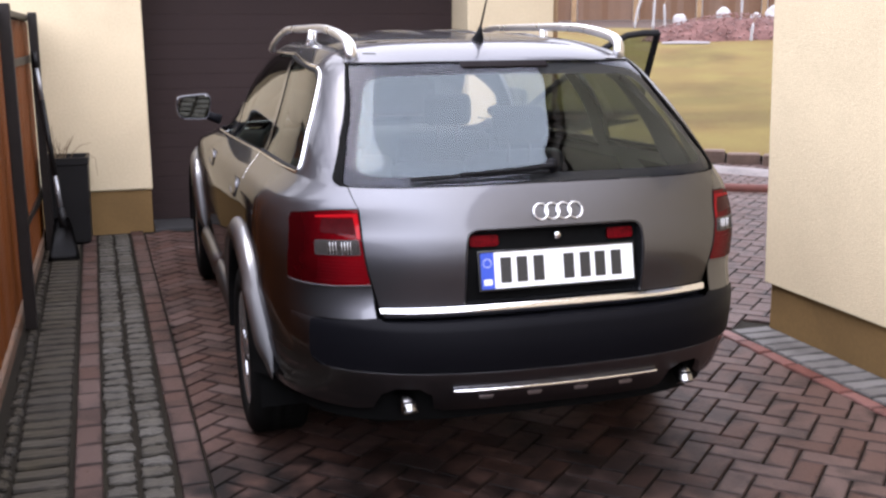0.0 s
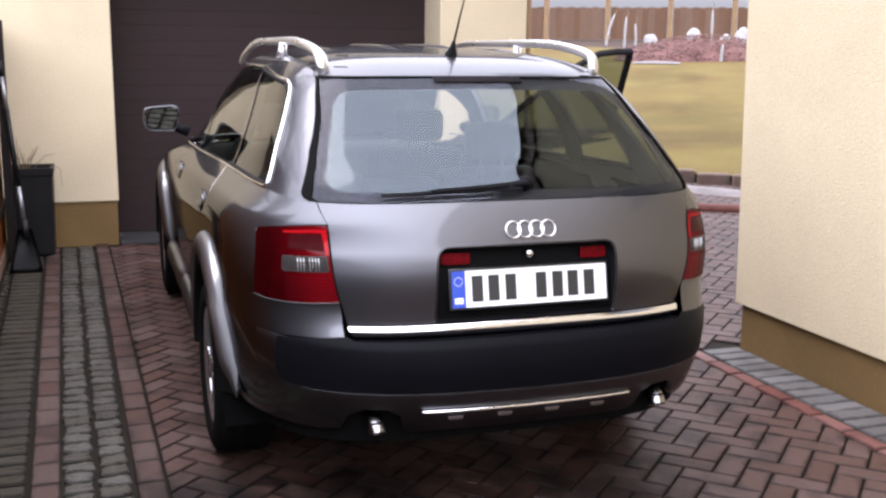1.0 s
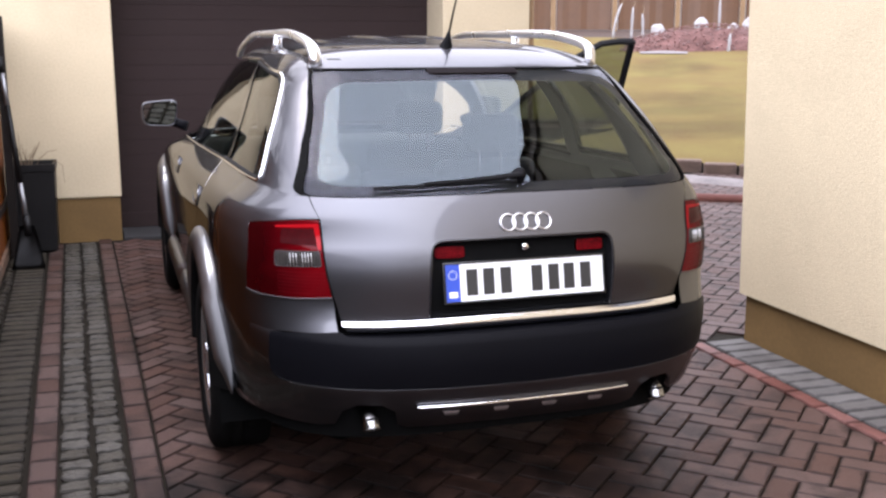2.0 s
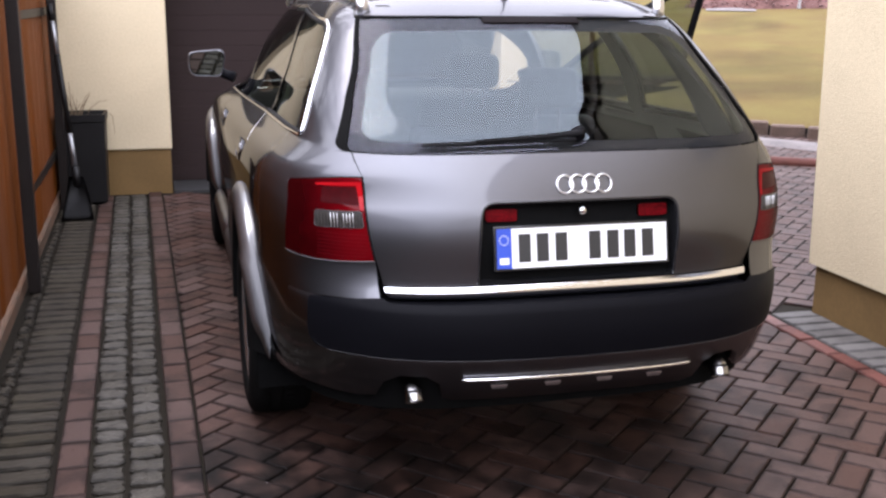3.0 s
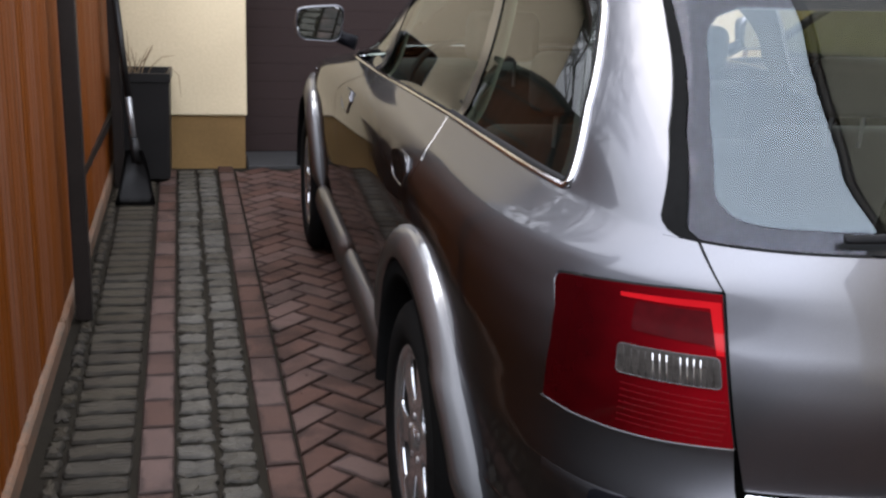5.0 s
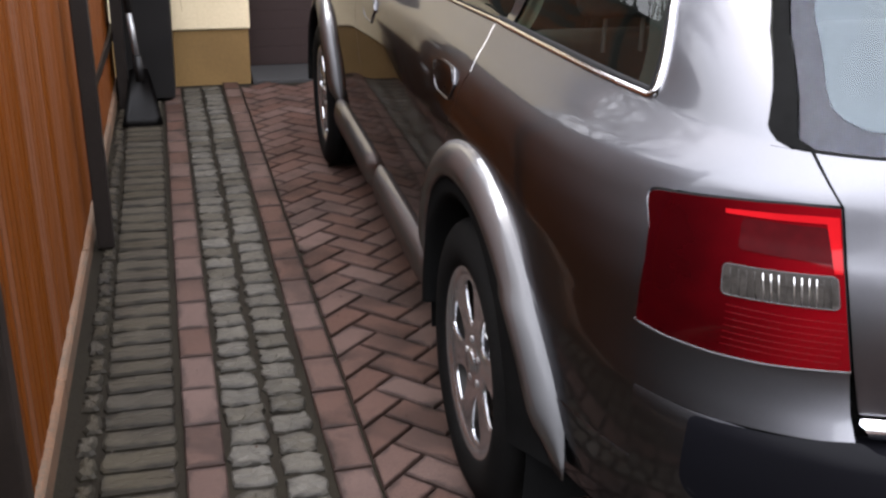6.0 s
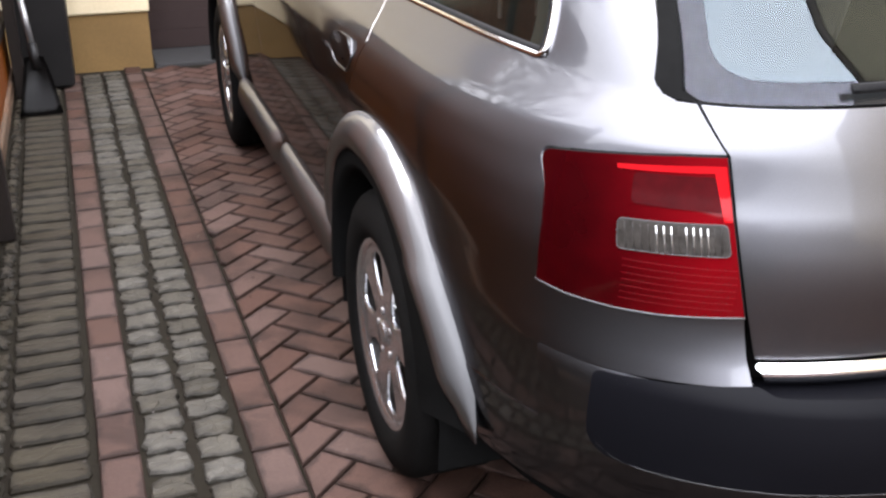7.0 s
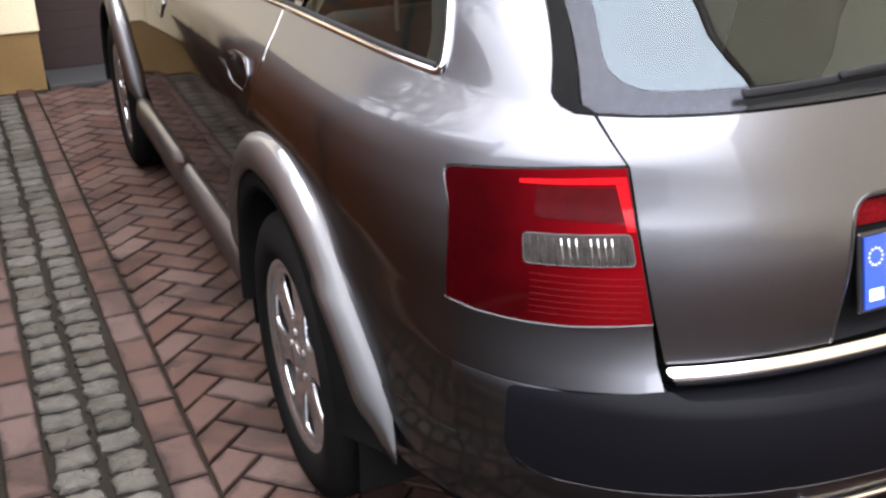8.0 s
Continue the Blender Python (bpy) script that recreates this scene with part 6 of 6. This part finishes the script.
part("steering_wheel", tube(bmesh.new(), wheel_path, 0.014, 8, True), SEATM, car, smooth=True)


# ---- paving: lanes along the fence, herringbone field, strips beside the house ----
def block_mesh(name, lx, ly, material, chamfer=0.005, depth=0.05, wobble=0.0, seed=0):
    """One paving block, its top at z = 0, with chamfered and, for setts, uneven edges; "rim" marks its margin."""
    r = random.Random(seed)
    me = bpy.data.meshes.new(name)
    n = 16 if wobble else 4
    outline = []
    corners = [(-lx / 2, -ly / 2), (lx / 2, -ly / 2), (lx / 2, ly / 2), (-lx / 2, ly / 2)]
    for k in range(4):
        (ax, ay), (bx, by) = corners[k], corners[(k + 1) % 4]
        for s in range(n // 4):
            t = s / (n // 4)
            px, py = ax + (bx - ax) * t, ay + (by - ay) * t
            if s == 0 and wobble:  # worn corners
                px, py = px * 0.93, py * 0.93
            outline.append((px + r.uniform(-wobble, wobble), py + r.uniform(-wobble, wobble)))
    verts, faces, rim = [], [], []
    inset = min(lx, ly) * 0.22
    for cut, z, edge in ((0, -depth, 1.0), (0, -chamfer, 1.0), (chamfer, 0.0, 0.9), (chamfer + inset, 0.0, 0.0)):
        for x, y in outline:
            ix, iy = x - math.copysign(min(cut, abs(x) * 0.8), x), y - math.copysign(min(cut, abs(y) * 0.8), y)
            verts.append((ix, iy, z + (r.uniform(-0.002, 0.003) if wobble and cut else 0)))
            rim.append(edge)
    for lv in range(3):
        for k in range(n):
            a, b = lv * n + k, lv * n + (k + 1) % n
            faces.append((a, b, b + n, a + n))
    if wobble:
        verts.append((0, 0, 0.002))
        rim.append(0.0)
        c = len(verts) - 1
        faces += [(3 * n + k, 3 * n + (k + 1) % n, c) for k in range(n)]
    else:
        faces.append(tuple(range(3 * n, 4 * n)))
    me.from_pydata(verts, [], faces)
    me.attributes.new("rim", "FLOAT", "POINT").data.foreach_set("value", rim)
    me.materials.append(material)
    return me


def piece(name, me, parent, x, y, turn, rng, z=0.0, lift=0.0015, tilt=0.006):
    ob = new(name, me)
    ob.parent = parent
    ob.matrix_basis = Matrix.Translation((x, y, z + rng.uniform(-lift, lift))) @ Euler((rng.uniform(-tilt, tilt), rng.uniform(-tilt, tilt), turn + rng.uniform(-0.008, 0.008))).to_matrix().to_4x4()
    return ob


lane = thing("pavement_lane", "paved gutter lane of pavers and granite setts along the fence", "paving", kind="structure")
LANE = lambda x, y: x - 0.027 * (y - 1.5)
TURNL = 0.027
rng = random.Random(31)
paver_long = block_mesh("paver", 0.097, 0.1915, PAVER, 0.004)
cross_pavers = [block_mesh("cross_paver", 0.188, 0.0835, OLIVEPAV, 0.006, 0.05, 0.0018, 90 + k) for k in range(5)]
setts = [block_mesh("sett", 0.097 + 0.005 * (k % 3), 0.078 + 0.004 * (k % 4), GRANITE, 0.0045, 0.05, 0.0062, k) for k in range(14)]
chips = [block_mesh("edge_stone", 0.044, 0.080 + 0.008 * k, OLIVEPAV, 0.008, 0.05, 0.006, 50 + k) for k in range(4)]


def lane_row(name, meshes, x, pitch, y0, jitter=0.0, lift=0.0015, tilt=0.006):
    y = y0
    while y < 5.45:
        dy, dx, turn = (rng.uniform(-jitter, jitter) for _ in range(3))
        piece(name, rng.choice(meshes), lane, LANE(x, y) + dx * 0.05, y + pitch * (0.5 + 0.6 * dy), TURNL + turn * 0.4, rng, lift=lift, tilt=tilt)
        y += pitch


lane_row("paver", [paver_long], -1.502, 0.2035, -6.488)
lane_row("paver", [paver_long], -1.146, 0.2035, -6.573)
lane_row("cross_paver", cross_pavers, -1.662, 0.1015, -6.448, 0.03)
lane_row("sett", setts, -1.388, 0.1015, -6.487, 0.08, 0.002, 0.014)
lane_row("sett", setts, -1.266, 0.1015, -6.450, 0.08, 0.002, 0.014)
lane_row("edge_stone", chips, -1.790, 0.112, -6.48, 0.15, 0.002, 0.02)

strip = thing("pavement_strip", "grey paver edging and red paver row along the house plinth", "paving", kind="structure")
grey_block = block_mesh("grey_paver", 0.088, 0.222, GREYPAV, 0.006)
red_block = block_mesh("red_paver", 0.1925, 0.075, PAVERR, 0.005)
for k in range(80):
    piece("grey_paver", grey_block, strip, 1.815, 1.63 - 0.1005 * k, radians(90), rng)
for k in range(40):
    piece("red_paver", red_block, strip, 1.652, 1.58 - 0.2035 * k, radians(90), rng)

drive = thing("pavement_drive", "red-brown concrete pavers in a herringbone pattern", "paving", kind="structure")
brick_full = block_mesh("brick", 0.1960, 0.0948, PAVER, 0.004)
U = 0.1022
DIAG = radians(45)
OX, OY = -1.09, 1.62


def clip_poly(poly, a, b, c):
    """Keep the part of a polygon where a x + b y >= c."""
    out = []
    for k, p in enumerate(poly):
        q = poly[(k + 1) % len(poly)]
        dp, dq = a * p[0] + b * p[1] - c, a * q[0] + b * q[1] - c
        if dp >= 0:
            out.append(p)
        if dp * dq < 0:
            t = dp / (dp - dq)
            out.append((p[0] + (q[0] - p[0]) * t, p[1] + (q[1] - p[1]) * t))
    return out


field_v, field_f, field_rim = [], [], []


def loose_block(poly, z, chamfer=0.004):
    """A cut block of the joined field, from its outline."""
    n = len(poly)
    cx, cy = sum(p[0] for p in poly) / n, sum(p[1] for p in poly) / n
    base = len(field_v)
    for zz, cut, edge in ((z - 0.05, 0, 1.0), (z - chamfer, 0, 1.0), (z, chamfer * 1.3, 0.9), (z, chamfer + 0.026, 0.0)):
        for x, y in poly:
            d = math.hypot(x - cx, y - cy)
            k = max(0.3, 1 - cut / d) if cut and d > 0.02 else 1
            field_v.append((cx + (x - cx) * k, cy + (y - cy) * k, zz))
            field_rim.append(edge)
    for lv in range(3):
        for k in range(n):
            a, b = base + lv * n + k, base + lv * n + (k + 1) % n
            field_f.append((a, b, b + n, a + n))
    field_f.append(tuple(range(base + 3 * n, base + 4 * n)))


# near stretches of the drive, kept brick by brick: beside the car's left wheels and behind its tail on the right
def near_stretch(x, y):
    return (x < -0.70 and 0.2 < y < 3.9) or (x > 0.62 and -0.75 < y < 1.5)


count = 0
rngf = random.Random(41)
ca, sa = math.cos(DIAG), math.sin(DIAG)
for i in range(-75, 76):
    for j in range(-60, 61):
        for vert in (0, 1):
            px, py = i + 2 * j, i - 2 * j
            bx, by = (px + 0.5, py + 2) if vert else (px + 1, py + 0.5)
            x, y = OX + (bx * ca - by * sa) * U, OY + (bx * sa + by * ca) * U
            east = 1.607 if y < 1.75 else 6.2
            west = LANE(-1.09, y)
            if not (west - 0.12 < x < east + 0.12 and -6.6 < y < 7.9):
                continue
            if y > 5.50 and x < 2.45:
                continue
            hx, hy = (0.0474, 0.0980) if vert else (0.0980, 0.0474)
            poly = []
            for sx, sy in ((-1, -1), (1, -1), (1, 1), (-1, 1)):
                qx, qy = sx * hx, sy * hy
                poly.append((x + qx * ca - qy * sa, y + qx * sa + qy * ca))
            inside = all(LANE(-1.086, p[1]) < p[0] < east - 0.004 for p in poly)
            if inside and count < 298 and near_stretch(x, y):
                piece("brick", brick_full, drive, x, y, DIAG + (math.pi / 2 if vert else 0), rngf)
                count += 1
                continue
            if not inside:
                poly = clip_poly(poly, 1, 0.027, -1.086 + 0.027 * 1.5)
                if y < 1.75:
                    poly = clip_poly(poly, -1, 0, -(1.607 - 0.004))
            if len(poly) > 2:
                area = abs(sum(p[0] * q[1] - q[0] * p[1] for p, q in zip(poly, poly[1:] + poly[:1]))) / 2
                if area > 0.0006:
                    loose_block(poly, rngf.uniform(-0.0015, 0.0015))
me = bpy.data.meshes.new("brick_field")
me.from_pydata(field_v, [], field_f)
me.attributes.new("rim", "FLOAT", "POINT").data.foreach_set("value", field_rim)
me.materials.append(PAVERJ)
field = new("brick_field", me)
field.parent = drive
tagged(field, kind="stuff")

# a little pale grit and a few dry leaf crumbs lie on the lane
rngg = random.Random(77)
for nm, lab, cat, material, count, r0, r1 in (("grit", "scattered pale grit on the paving", "grit", SNOW, 90, 0.0015, 0.0035), ("leaf_crumbs", "small dark leaf crumbs on the paving", "leaf litter", SOIL, 26, 0.002, 0.005)):
    bm = bmesh.new()
    for k in range(count):
        y = rngg.uniform(-1.5, 5.2)
        x = LANE(rngg.uniform(-1.75, -0.85), y)
        bmesh.ops.create_icosphere(bm, subdivisions=1, radius=rngg.uniform(r0, r1), matrix=Matrix.Translation((x, y, 0.003)) @ Matrix.Rotation(rngg.uniform(0, 6), 4, "Z") @ Matrix.Diagonal((1, rngg.uniform(0.5, 1), 0.6, 1)))
    tagged(link_mesh(nm, bm, material), lab, cat, kind="stuff")
